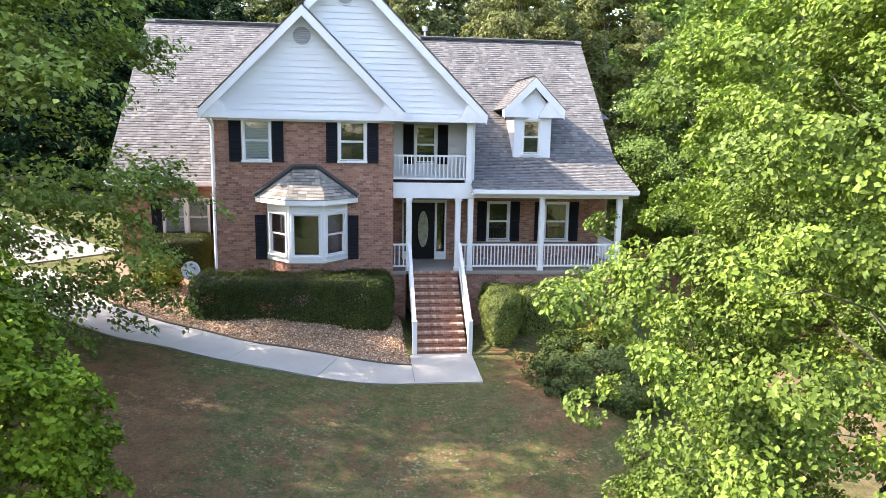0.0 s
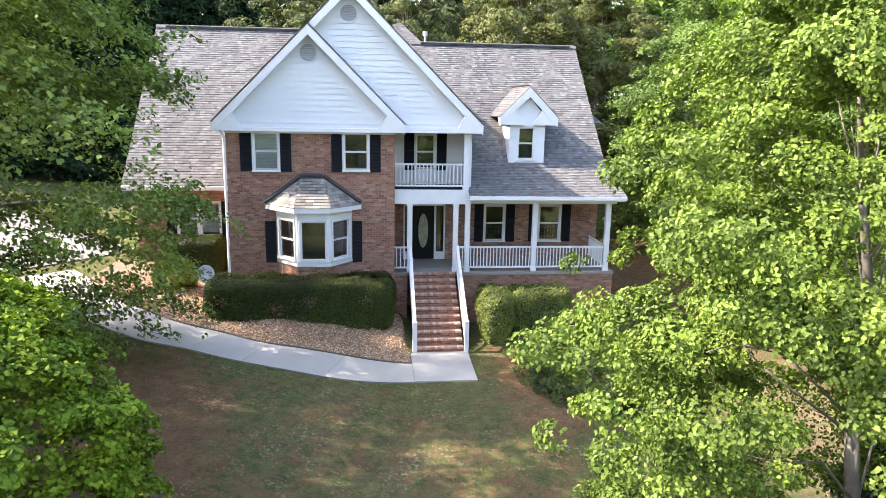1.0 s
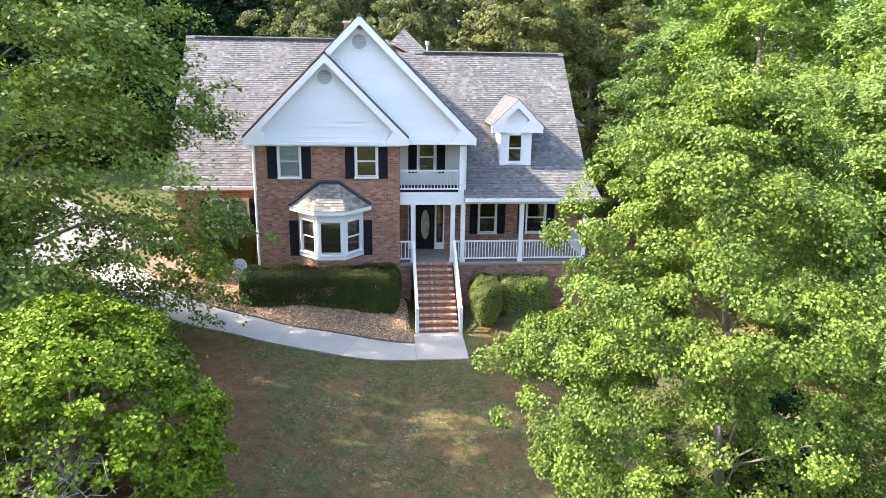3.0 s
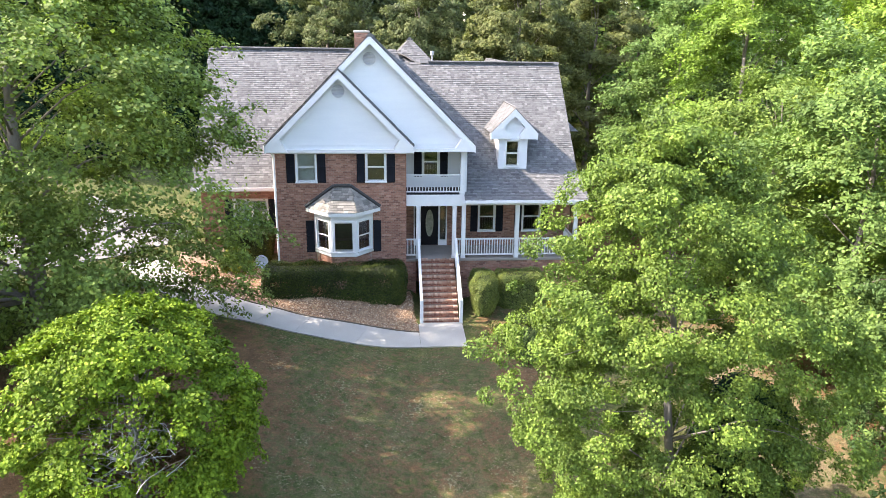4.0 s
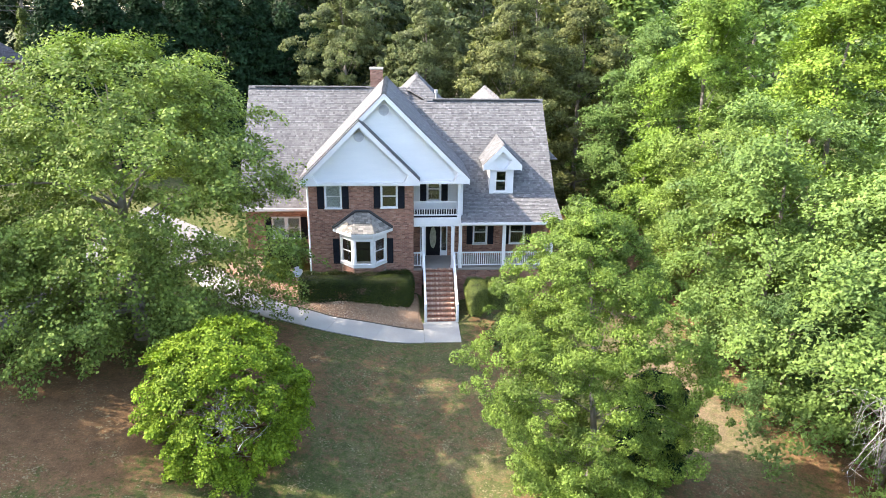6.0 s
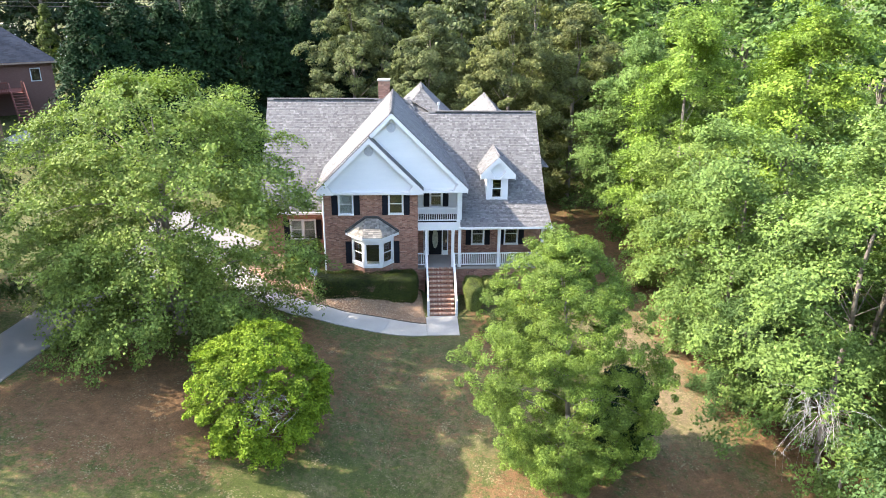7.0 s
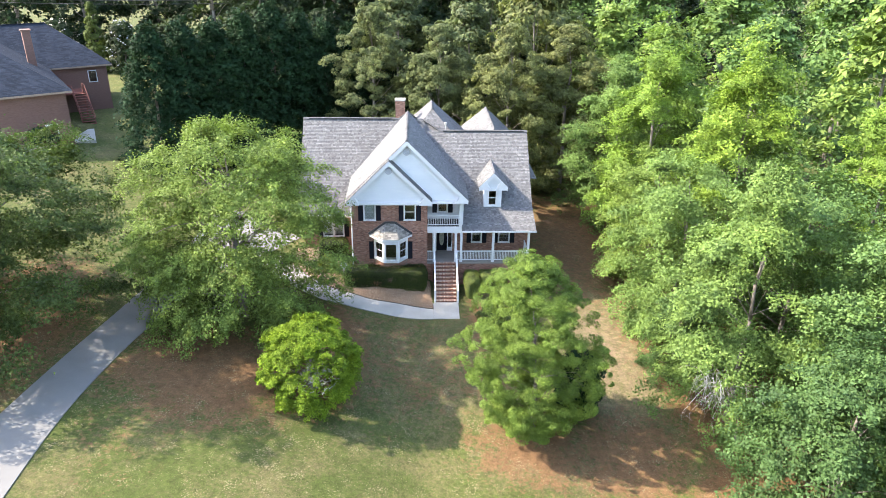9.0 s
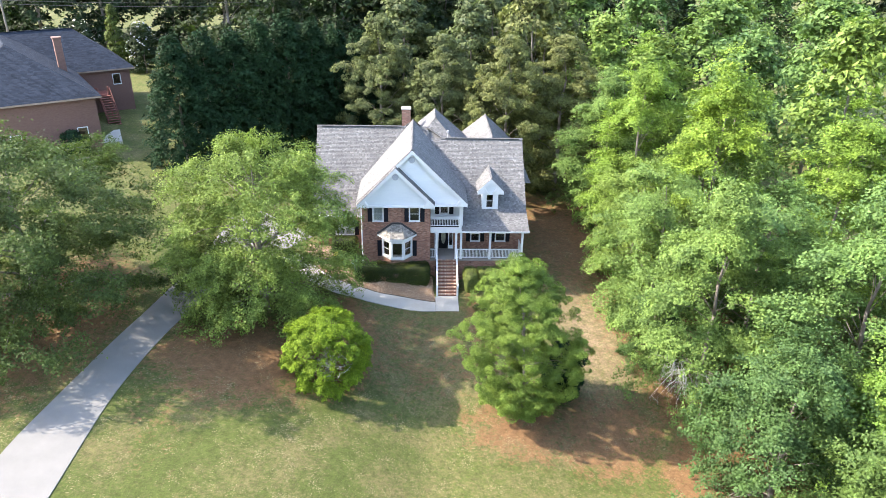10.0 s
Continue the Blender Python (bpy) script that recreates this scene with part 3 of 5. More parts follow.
def crown_points(rng, clumps, per, rx, ry, z0, z1, profile, clump_size, shell=0.35, lumps=0.28, bough=0.0, spray=False, gather=5):
    """Leaf places in clumps through a crown: (places, ways outward, clump centres). Clumps gather on boughs, and may be flat drooping sprays."""
    n = max(clumps // gather, 6) if bough else clumps
    h = rng.uniform(0, 1, n)
    ang = rng.uniform(0, 2 * np.pi, n)
    wob = 1 + lumps * np.sin(3 * ang + 7 * h + rng.uniform(0, 6)) * 0.5 + lumps * np.sin(5 * ang - 11 * h + rng.uniform(0, 6)) * 0.5 + rng.normal(0, lumps * 0.35, n)
    wob = np.minimum(wob, 1.16)
    rad = profile(h) * wob * rng.uniform(shell, 1, n) ** 0.5
    cen = np.stack([rad * rx * np.cos(ang), rad * ry * np.sin(ang), z0 + (z1 - z0) * h + rng.normal(0, 0.02, n) * (z1 - z0)], 1)
    if bough:
        pick = rng.integers(0, n, clumps)
        run = rng.uniform(-0.8, 0.5, clumps)[:, None] * np.stack([np.cos(ang), np.sin(ang), 0.25 + 0 * ang], 1)[pick]
        cen = cen[pick] + bough * (run + rng.normal(0, 0.6, (clumps, 3)) * (1, 1, 0.5))
        cen[:, 2] = np.maximum(cen[:, 2], z0 * 0.8)
        h, ang = np.clip((cen[:, 2] - z0) / (z1 - z0), 0, 1), np.arctan2(cen[:, 1], cen[:, 0])
    k = np.repeat(np.arange(clumps), per)
    out = np.stack([np.cos(ang), np.sin(ang), (h - 0.35) * 1.2], 1)[k]
    if spray:
        way = np.stack([np.cos(ang), np.sin(ang), 0 * ang], 1) + rng.normal(0, 0.6, (clumps, 3)) * (1, 1, 0.3)
        way /= np.linalg.norm(way, axis=1)[:, None]
        way = way[k]
        across = np.cross(way, (0, 0, 1.0))
        size = (clump_size * rng.uniform(0.6, 1.4, clumps))[k]
        u = rng.uniform(0, 1, len(k))
        place = cen[k] + way * (size * (2.2 * u - 1.1))[:, None] + across * (size * rng.normal(0, 0.55, len(k)) * (1.15 - u * 0.8))[:, None]
        place[:, 2] += size * (rng.normal(0, 0.17, len(k)) - 0.75 * u * u + 0.25)
        return place, out * 0.35 + way * 0.3 * u[:, None] + (0, 0, 0.35), cen
    way = rng.normal(0, 1, (len(k), 3))
    way /= np.linalg.norm(way, axis=1)[:, None]
    flip = (way * out).sum(1) < -0.35
    way[flip] *= -1
    r = clump_size * rng.uniform(0.6, 1.35, clumps)[k] * rng.uniform(0.35, 1, len(k)) ** 0.5
    place = cen[k] + way * r[:, None] * (1, 1, 0.62)
    return place, way * 0.6 + out * 0.5, cen


def limbs(bm, rng, top, base_r, fork, targets, sides=7, bend=0.15):
    """A tapered, slightly crooked trunk from the ground to top, with limbs to the targets."""
    pts = [Vector((0, 0, -0.3))]
    n = 6
    for i in range(1, n + 1):
        f = i / n
        pts.append(Vector((rng.normal(0, bend) * f, rng.normal(0, bend) * f, top * f)))
    for i in range(n):
        tube(bm, pts[i], pts[i + 1], base_r * (1 - i / n) ** 0.8 + 0.02, base_r * (1 - (i + 1) / n) ** 0.8 + 0.02, sides)
    for q in targets:
        q = Vector(q)
        f = min(max(0.78 * q.z / top - 0.03, fork * 0.45), 0.92)
        i = min(int(f * n), n - 1)
        s = pts[i].lerp(pts[i + 1], f * n - i)
        q = s.lerp(q, 0.86)
        r = max(base_r * (1 - f) ** 0.8 * 0.3, 0.018)
        m = s.lerp(q, 0.5) + Vector((rng.normal(0, 0.2), rng.normal(0, 0.2), 0.12 * (q - s).length))
        k = m.lerp(q, 0.5) + Vector((rng.normal(0, 0.12), rng.normal(0, 0.12), 0.03 * (q - s).length))
        tube(bm, s, m, r, r * 0.6, 6)
        tube(bm, m, k, r * 0.6, r * 0.35, 5)
        tube(bm, k, q, r * 0.35, 0.008, 4)


def round_top(h):
    return np.sqrt(np.clip(1 - (2 * np.clip(h, 0, 1) - 0.85) ** 2 / 1.35, 0.03, 1))


def egg(h):
    return np.clip(np.sin(np.pi * np.clip(h * 0.93 + 0.07, 0, 1) ** 0.7), 0.08, 1) ** 0.75


def cone(h):
    return np.clip((1.02 - h) / 0.8, 0.03, 1) ** 0.75


def spindle(h):
    return np.interp(h, [0, 0.12, 0.3, 0.5, 0.7, 0.87, 1], [0.35, 0.72, 0.98, 0.98, 0.83, 0.56, 0.14])


def spread(h):
    return np.interp(h, [0, 0.2, 0.45, 0.7, 0.9, 1], [0.96, 1, 1, 0.94, 0.72, 0.35])


def tree(name, seed, at, height, rx, ry, z0, clumps, per, leaf, clump_size, leaf_material, label, profile=egg, trunk=0.22, bark=None, limb=14, shell=0.35, lumps=0.28, category="tree", group="", broad=0.75, fork=0.3,
         bough=0.0, spray=False, shape="blade", wild=0.42, gather=5, lean=0.0, droop=0.25, gap=None):
    rng = np.random.default_rng(seed)
    top = thing(name, label, category, group, at=(at[0], at[1], ground_z(*at[:2]) if len(at) < 3 else at[2]))
    place, way, cen = crown_points(rng, clumps, per, rx, ry, z0, height, profile, clump_size, shell, lumps, bough, spray, gather)
    if gap:
        keep = (np.linalg.norm(place - gap[:3], axis=1) > gap[3]) | (rng.uniform(0, 1, len(place)) < 0.22)
        place, way = place[keep], way[keep]
    bm = bmesh.new()
    pick = rng.choice(clumps, min(limb, clumps), replace=False)
    limbs(bm, rng, height * 0.9, trunk, fork, [cen[i] for i in pick])
    for v in bm.verts:
        v.co.x += lean * max(v.co.z, 0) / height
    place[:, 0] += lean * place[:, 2] / height
    part("trunk", bm, bark or BARK, top, flat=False)
    part("crown", leaves("crown", place, way, leaf, rng, droop, broad, shape, wild), leaf_material, top)
    return top


maple = tree("maple_tree", 11, (4.85, -16.4), 11.6, 4.1, 3.7, 0.6, 1600, 200, 0.070, 0.36, LEAF_MAPLE, "young maple with bright green leaves on the lawn", profile=spindle, trunk=0.13, bark=PALE_BARK, limb=26, lumps=0.26, shell=0.2, lean=-0.8,
             bough=0.32, gather=2, wild=0.7, broad=0.72, droop=0.7)
redbud = tree("redbud_tree", 12, (-8.6, -15.4), 5.2, 2.85, 2.85, 0.3, 540, 200, 0.092, 0.30, LEAF_LIME, "low round tree with yellow-green leaves", profile=round_top, trunk=0.10, bark=PALE_BARK, limb=50, shell=0.6, fork=0.12, lumps=0.2,
              spray=True, wild=0.6, droop=0.7, gap=(0.6, -2.1, 3.0, 1.05))
tree("oak_tree", 13, (-14.3, -7.7), 12.9, 6.8, 6.2, 0.3, 1400, 120, 0.14, 0.7, LEAF_OAK, "large spreading oak beside the driveway", profile=spread, trunk=0.34, limb=44, lumps=0.24, shell=0.3,
     bough=0.85, gather=4, spray=True, wild=0.55)
tree("shade_tree", 14, (-29.4, -11.4), 12.2, 8.5, 9.8, 0.9, 1000, 160, 0.17, 0.95, LEAF_SHADE, "broad dark green shade tree across the drive", profile=spread, trunk=0.36, limb=30, lumps=0.3, shell=0.2,
     bough=0.9, spray=True, shape="point", wild=0.5)

# woods: a few trees of each kind, then copies of them
WOODS = dict(group="woods", lumps=0.38, bough=0.8, spray=True, shape="point", wild=0.5)
NEAR = [
    tree("woodland_tree", 21, (17.5, -15.0), 16.5, 5.2, 5.2, 0.6, 560, 125, 0.17, 0.78, LEAF_WOOD, "tall leafy tree at the edge of the woods", trunk=0.18, limb=24, **WOODS),
    tree("woodland_tree", 22, (18.6, -24.5), 11.5, 4.5, 4.5, 0.2, 520, 120, 0.16, 0.72, LEAF_COOL, "leafy tree with low branches at the wood's edge", trunk=0.2, limb=30, profile=spread, **WOODS),
    tree("woodland_tree", 23, (7.5, 22.5), 18.0, 5.6, 5.6, 1.0, 640, 112, 0.19, 0.62, LEAF_PALE, "tall olive green tree behind the house", trunk=0.22, limb=26, group="woods", lumps=0.3, bough=0.7, gather=3, shell=0.3, shape="point", wild=0.6),
    tree("woodland_tree", 24, (18.5, 9.0), 20.5, 4.6, 4.6, 0.8, 540, 120, 0.18, 0.8, LEAF_BRIGHT, "tall light green tree in the woods", trunk=0.19, limb=22, **WOODS),
    tree("woodland_tree", 25, (16.8, -5.5), 13.5, 4.3, 4.5, 0.3, 520, 120, 0.165, 0.72, LEAF_WOOD, "leafy tree with soft green leaves in woods", trunk=0.16, limb=20, profile=spread, **WOODS),
]
wr = random.Random(5)


def grow(sources, spots, low, high):
    for i, (k, x, y) in enumerate(spots):
        x, y, s = x + wr.uniform(-0.8, 0.8), y + wr.uniform(-0.8, 0.8), wr.uniform(low, high)
        c = copy_thing(sources[k], pose(x, y, ground_z(x, y) - 0.2, 0, 0, wr.uniform(0, 360)))
        c.scale = (s * wr.uniform(0.9, 1.15), s, s * wr.uniform(0.92, 1.08))


grow(NEAR, [(0, 24.5, -20), (4, 23.5, -10), (1, 24, -31), (3, 23.5, 1), (4, 17.0, 2.5), (0, 17, 16), (2, 14.8, 25), (2, 0.5, 27), (2, -6.5, 30), (3, 26.5, -27), (3, 30, -6), (0, 26, 9), (1, 20.5, -33)], 0.92, 1.12)
grow(NEAR, [(1, 16.0, -11.0)], 0.5, 0.52)
FAR = [
    tree("woodland_tree", 27, (4.0, 36.0), 19.0, 5.6, 5.6, 1.2, 300, 34, 0.46, 0.9, LEAF_PALE, "tall olive green tree in the woods behind", trunk=0.22, limb=14, group="woods", lumps=0.3, bough=0.8, gather=3, shape="point", wild=0.6),
    tree("woodland_tree", 28, (31.0, 16.0), 20.0, 5.4, 5.4, 1.0, 250, 36, 0.48, 1.35, LEAF_WOOD, "tall leafy tree deep in the woods", trunk=0.26, limb=14, **WOODS),
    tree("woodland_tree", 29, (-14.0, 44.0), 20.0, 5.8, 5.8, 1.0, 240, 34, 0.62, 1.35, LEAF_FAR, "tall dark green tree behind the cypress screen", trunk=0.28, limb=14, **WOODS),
]
far_spots = [(0, 12, 33), (1, 20, 31), (0, -5, 41), (0, 8, 46), (1, 26, 28), (1, 35, 4), (1, 37, -14), (1, 36, -30), (1, 33, 30), (2, -23, 47), (2, -4, 53), (0, 16, 47), (1, 28, 42), (1, 42, 20), (2, -14, 58), (1, 43, -2), (1, 40, 44)]
far_spots += [(2, x, 70 + 5 * math.sin(x)) for x in range(-10, 60, 11)] + [(2, x, 62 + 4 * math.sin(x * 2)) for x in range(-34, 50, 12)]
far_spots += [(0, -2, 60), (0, 6, 57), (0, 14, 60), (1, 22, 56), (0, -9, 63)]
far_spots += [(1, 52, 36), (1, 60, 50), (1, 54, 62), (1, 66, 70), (1, 52, 12), (1, 50, -12), (1, 62, 26)]
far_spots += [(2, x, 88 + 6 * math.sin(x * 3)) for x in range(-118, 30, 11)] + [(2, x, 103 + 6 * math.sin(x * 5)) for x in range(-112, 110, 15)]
far_spots += [(1, x, -92 + 5 * math.sin(x)) for x in range(-70, 75, 11)]
grow(FAR, far_spots, 0.95, 1.3)

CYPRESS = tree("cypress_tree", 31, (-28.4, 20.4), 13.6, 3.9, 3.9, 0.1, 600, 52, 0.33, 0.66, LEAF_DARK, "dense dark green cypress in a screen", profile=cone, trunk=0.2, limb=8, shell=0.55, lumps=0.16, group="cypress screen", broad=0.5, wild=0.6, spray=True, shape="point")
for x, y, s in ((-26.0, 23.0, 1.05), (-23.5, 25.4, 1.1), (-21.0, 28.0, 1.08), (-18.4, 30.6, 1.12), (-15.8, 33.2, 1.08), (-13.2, 35.8, 1.1), (-10.6, 38.2, 1.0)):
    c = copy_thing(CYPRESS, pose(x, y, ground_z(x, y), 0, 0, x * 40))
    c.scale = (s, s, s * wr.uniform(0.94, 1.08))


def twig_cluster(rng, n, length, spread=0.9, r=0.012, sag=0.0, wide=0.5):
    """Bare forking twigs along several crooked stems, rising or hanging."""
    bm = bmesh.new()
    for _ in range(n):
        a = Vector((rng.normal(0, wide), rng.normal(0, wide), rng.normal(0, wide * 0.5)))
        d = Vector((rng.normal(0, spread), rng.normal(0, spread), abs(rng.normal(0.5, 0.5)) - sag)).normalized()
        run, p = length * rng.uniform(0.35, 1), a
        for k in range(4):
            d = (d + Vector((rng.normal(0, 0.25), rng.normal(0, 0.25), rng.normal(0, 0.2) - sag * 0.35))).normalized()
            q = p + d * run / 4
            tube(bm, p, q, r * (1.5 - 0.3 * k), r * (1.2 - 0.3 * k), 4)
            for _ in range(2):
                e = p.lerp(q, rng.uniform(0, 1))
                tube(bm, e, e + (d + Vector((rng.normal(0, 0.6), rng.normal(0, 0.6), rng.normal(0, 0.5) - sag * 0.5))) * run * rng.uniform(0.1, 0.28), r * 0.6, r * 0.25, 3)
            p = q
    return bm


GREY_TWIG = surface("bare_grey_twig", (0.24, 0.23, 0.215), (0.40, 0.39, 0.37), 0.9, 6.0, 50.0)
tw = part("bare_twig", twig_cluster(np.random.default_rng(71), 40, 1.2, r=0.007), GREY_TWIG, redbud, "bare grey twigs showing through the leaves", "stuff")
tw.location = (0.6, -1.9, 2.6)
bare = thing("bare_sapling", "leafless grey sapling at the wood's edge", "tree", at=(16.2, -18.4, ground_z(16.2, -18.4)))
part("bare_twig", twig_cluster(np.random.default_rng(72), 40, 2.4, 0.7, 0.007, 0.9, 0.5), GREY_TWIG, bare, kind="stuff").location = (-1.9, -0.4, 6.5)
bm = bmesh.new()
tube(bm, (0.5, 0.3, -0.2), (0.2, 0.1, 3.4), 0.08, 0.06)
tube(bm, (0.2, 0.1, 3.4), (-1.9, -0.4, 6.7), 0.06, 0.015)
part("trunk", bm, BARK, bare)

BLOSSOM = leafy("white_blossom", ((0.0, (0.35, 0.36, 0.33)), (1.0, (0.6, 0.6, 0.56))), 0.2)
for k, (x, y, h) in enumerate(((-61.5, 62, 6.5), (-57.5, 63, 7.5), (-47.0, 61, 7.5))):
    fl = tree("flowering_tree", 81 + k, (x, y), h, 2.2, 2.2, 0.6, 120, 45, 0.36, 0.7, LEAF_FAR, "small tree with white blossom beyond the neighbour's roof", profile=round_top, trunk=0.12, limb=8)
    g = np.random.default_rng(90 + k)
    pl, wy, _ = crown_points(g, 60, 3, 2.3, 2.3, 1.5, h + 0.2, round_top, 0.6, 0.85)
    part("blossom", leaves("blossom", pl, wy, 0.3, g), BLOSSOM, fl)
tree("small_cypress", 86, (-51.5, 62), 10.0, 1.7, 1.7, 0.1, 160, 45, 0.3, 0.5, LEAF_SHADE, "narrow pointed evergreen beyond the neighbour's roof", profile=cone, trunk=0.12, limb=4)


def hedge(name, seed, x0, x1, y0, y1, h, material, label, density=1500, leaf=0.055, category="hedge", soft=0.3, wave=0.07, base=None, tuck=0.12):
    """A clipped hedge: rounded box of woody core with leaves all over its skin."""
    rng = np.random.default_rng(seed)
    xc, yc = (x0 + x1) / 2, (y0 + y1) / 2
    z0 = base if base is not None else min(ground_z(x, y) for x in (x0, xc, x1) for y in (y0, y1))
    top = thing(name, label, category, at=(xc, yc, z0))
    a, b = (x1 - x0) / 2, (y1 - y0) / 2
    n = int(density * (4 * a * h + 4 * b * h + 4 * a * b))
    d = rng.uniform(-1, 1, (n, 3))
    face = rng.choice(5, n, p=np.array([b * h, b * h, a * h, a * h, a * b]) / (2 * b * h + 2 * a * h + a * b))
    for f, (axis, s) in enumerate(((0, -1), (0, 1), (1, -1), (1, 1), (2, 1))):
        d[face == f, axis] = s
    p = d * (a, b, h / 2)
    inner = np.clip(p, [-a + soft, -b + soft, -h / 2], [a - soft, b - soft, h / 2 - soft])
    way = p - inner
    way /= np.linalg.norm(way, axis=1)[:, None] + 1e-9
    bulge = np.array([noise.noise(Vector(q) * 1.6) + 0.5 * noise.noise(Vector(q) * 4.5) for q in p])
    p = inner + way * (np.minimum(soft, np.linalg.norm(p - inner, axis=1)) + bulge * wave - rng.uniform(0, 0.12, n))[:, None] + (0, 0, h / 2)
    p[:, :2] *= (1 - tuck * np.clip(1 - p[:, 2] / (0.55 * h), 0, 1) ** 1.5)[:, None]
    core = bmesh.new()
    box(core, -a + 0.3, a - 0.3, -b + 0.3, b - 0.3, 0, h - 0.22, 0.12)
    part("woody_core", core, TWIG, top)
    part("foliage", leaves("foliage", p, way, leaf, rng), material, top)
    return top


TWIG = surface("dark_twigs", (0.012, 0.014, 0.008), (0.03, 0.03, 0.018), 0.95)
front = hedge("front_hedge", 41, -7.95, -1.45, -1.95, -0.25, 1.92, LEAF_HEDGE, "long clipped dark green hedge with a few dead brown spots", base=0.45, soft=0.4, wave=0.12, density=1700, tuck=0.06)
DEAD = leafy("dead_leaf", ((0.0, (0.16, 0.08, 0.04)), (0.5, (0.30, 0.17, 0.09)), (1.0, (0.42, 0.30, 0.2))), 0.15)
for k, (x, z, n) in enumerate(((-0.7, 0.98, 150), (0.35, 1.22, 130), (2.2, 1.3, 40), (-2.6, 1.25, 40))):
    g = np.random.default_rng(140 + k)
    part("dead_foliage", leaves("dead_foliage", g.normal(0, 1, (n, 3)) * (0.16, 0.03, 0.11) + (x, -0.84, z), np.tile((0, -1.0, 0.2), (n, 1)), 0.05, g), DEAD, front, "dead brown leaves in the hedge")
hedge("corner_hedge", 42, 1.5, 2.7, -2.45, -0.2, 1.98, LEAF_BOX, "clipped hedge with pale green rounded end beside steps", soft=0.55, wave=0.14, tuck=0.3)
hedge("porch_hedge", 43, 2.72, 5.05, -1.45, -0.15, 1.95, LEAF_BOX, "clipped green hedge along the porch", soft=0.4, wave=0.1)
hedge("window_hedge", 44, -10.4, -8.0, 2.2, 3.7, 1.7, LEAF_HEDGE, "clipped hedge under the side window", soft=0.35)


def shrub(name, seed, x, y, rx, ry, h, material, label, clumps=70, per=110, leaf=0.08, clump=0.3, category="shrub", profile=round_top):
    return tree(name, seed, (x, y), h, rx, ry, 0.02, clumps, per, leaf, clump, material, label, profile=profile, trunk=0.05, limb=10, category=category, lumps=0.18, fork=0.05)


shrub("yellow_shrub", 51, -9.4, 0.5, 0.62, 0.62, 1.0, LEAF_YELLOW, "small round shrub with yellow-green leaves")
shrub("juniper_shrub", 52, 4.5, -4.9, 2.2, 2.8, 1.15, LEAF_JUNIPER, "low spreading evergreen shrub on clay", 300, 120, 0.075, 0.28)
shrub("golden_shrub", 54, 5.3, -3.4, 1.0, 1.0, 1.5, LEAF_YELLOW, "loose shrub with yellow-green leaves behind the juniper", 60, 90, 0.07, 0.26)
shrub("evergreen_bush", 53, 7.9, -14.2, 1.4, 1.4, 4.2, LEAF_DARK, "dark pointed evergreen bush behind the maple", 160, 110, 0.14, 0.4)


# ---- planting bed, dish, neighbour ----
EDGING = surface("weathered_edging", (0.07, 0.055, 0.04), (0.14, 0.115, 0.085), 0.9)
MULCH = surface("mulch_soil", (0.14, 0.09, 0.055), (0.29, 0.20, 0.13), 0.95, 3.0, 40.0, 0.8, 0.02)
CHIP = pieces("stone_and_bark_chip", ((0.0, (0.120, 0.054, 0.029)), (0.3, (0.264, 0.140, 0.076)), (0.6, (0.408, 0.259, 0.151)), (0.85, (0.528, 0.378, 0.246)), (1.0, (0.696, 0.562, 0.416))), 0.9, 30.0)
BACK = [(x, -0.05 if x > -7.3 else min(3.9, -0.05 + (-7.3 - x) * 2.5)) for x, y in INNER]
ribbon("mulch_bed", [(x, y) for x, y in INNER if x > -12.6], [b for b, (x, y) in zip(BACK, INNER) if x > -12.6], 0.03, MULCH, "tan stone and bark mulch bed", "mulch bed", cells=28)
rng = np.random.default_rng(3)
verts, faces = [], []
while len(verts) < 6 * 24000:
    x = rng.uniform(-12.4, -1.0)
    i = min(range(len(INNER)), key=lambda k: abs(INNER[k][0] - x))
    y0 = INNER[i][1] + 0.02
    y = y0 + rng.uniform(0, 1) * ((-0.3 if x > -7.3 else 1.2) - y0)
    z = ground_z(x, y) + 0.035
    s, a = rng.uniform(0.018, 0.045), rng.uniform(0, 6.3)
    c, d = math.cos(a) * s, math.sin(a) * s
    n = len(verts)
    verts += [(x + c, y + d, z), (x - d, y + c, z), (x - c, y - d, z), (x + d, y - c, z), (x, y, z + s * 0.7), (x, y, z - s * 0.4)]
    faces += [(n + i, n + (i + 1) % 4, n + 4) for i in range(4)]
tagged(part("mulch_chip", mesh_of("mulch_chip", verts, faces), CHIP, None, "tan stone chips strewn over the bed", "stuff"), category="gravel")
ribbon("bed_edging", [(x, y + 0.06) for x, y in INNER if x > -12.6], [(x, y + 0.01) for x, y in INNER if x > -12.6], 0.09, EDGING, "brown timber edging between bed and path", "edging")

dish = thing("satellite_dish", "pale grey satellite dish on a short mast", "satellite dish", at=(-8.05, -0.5, ground_z(-8.05, -0.5)))
bm = bmesh.new()
tube(bm, (0, 0, -0.1), (0, 0, 0.95), 0.03, 0.03)
part("mast", bm, METAL, dish)
bm = bmesh.new()
rings = []
for r, h in ((0.02, 0.0), (0.12, 0.015), (0.22, 0.045), (0.29, 0.085), (0.29, 0.07), (0.22, 0.03), (0.02, -0.02)):
    rings.append([bm.verts.new((r * math.cos(2 * math.pi * i / 20), r * 1.1 * math.sin(2 * math.pi * i / 20), h)) for i in range(20)])
for a, c in zip(rings, rings[1:]):
    for i in range(20):
        bm.faces.new([a[i], a[(i + 1) % 20], c[(i + 1) % 20], c[i]])
reflector = part("reflector", bm, METAL, dish, flat=False)
reflector.matrix_basis = pose(0, -0.06, 0.98, 68, 0, 20)
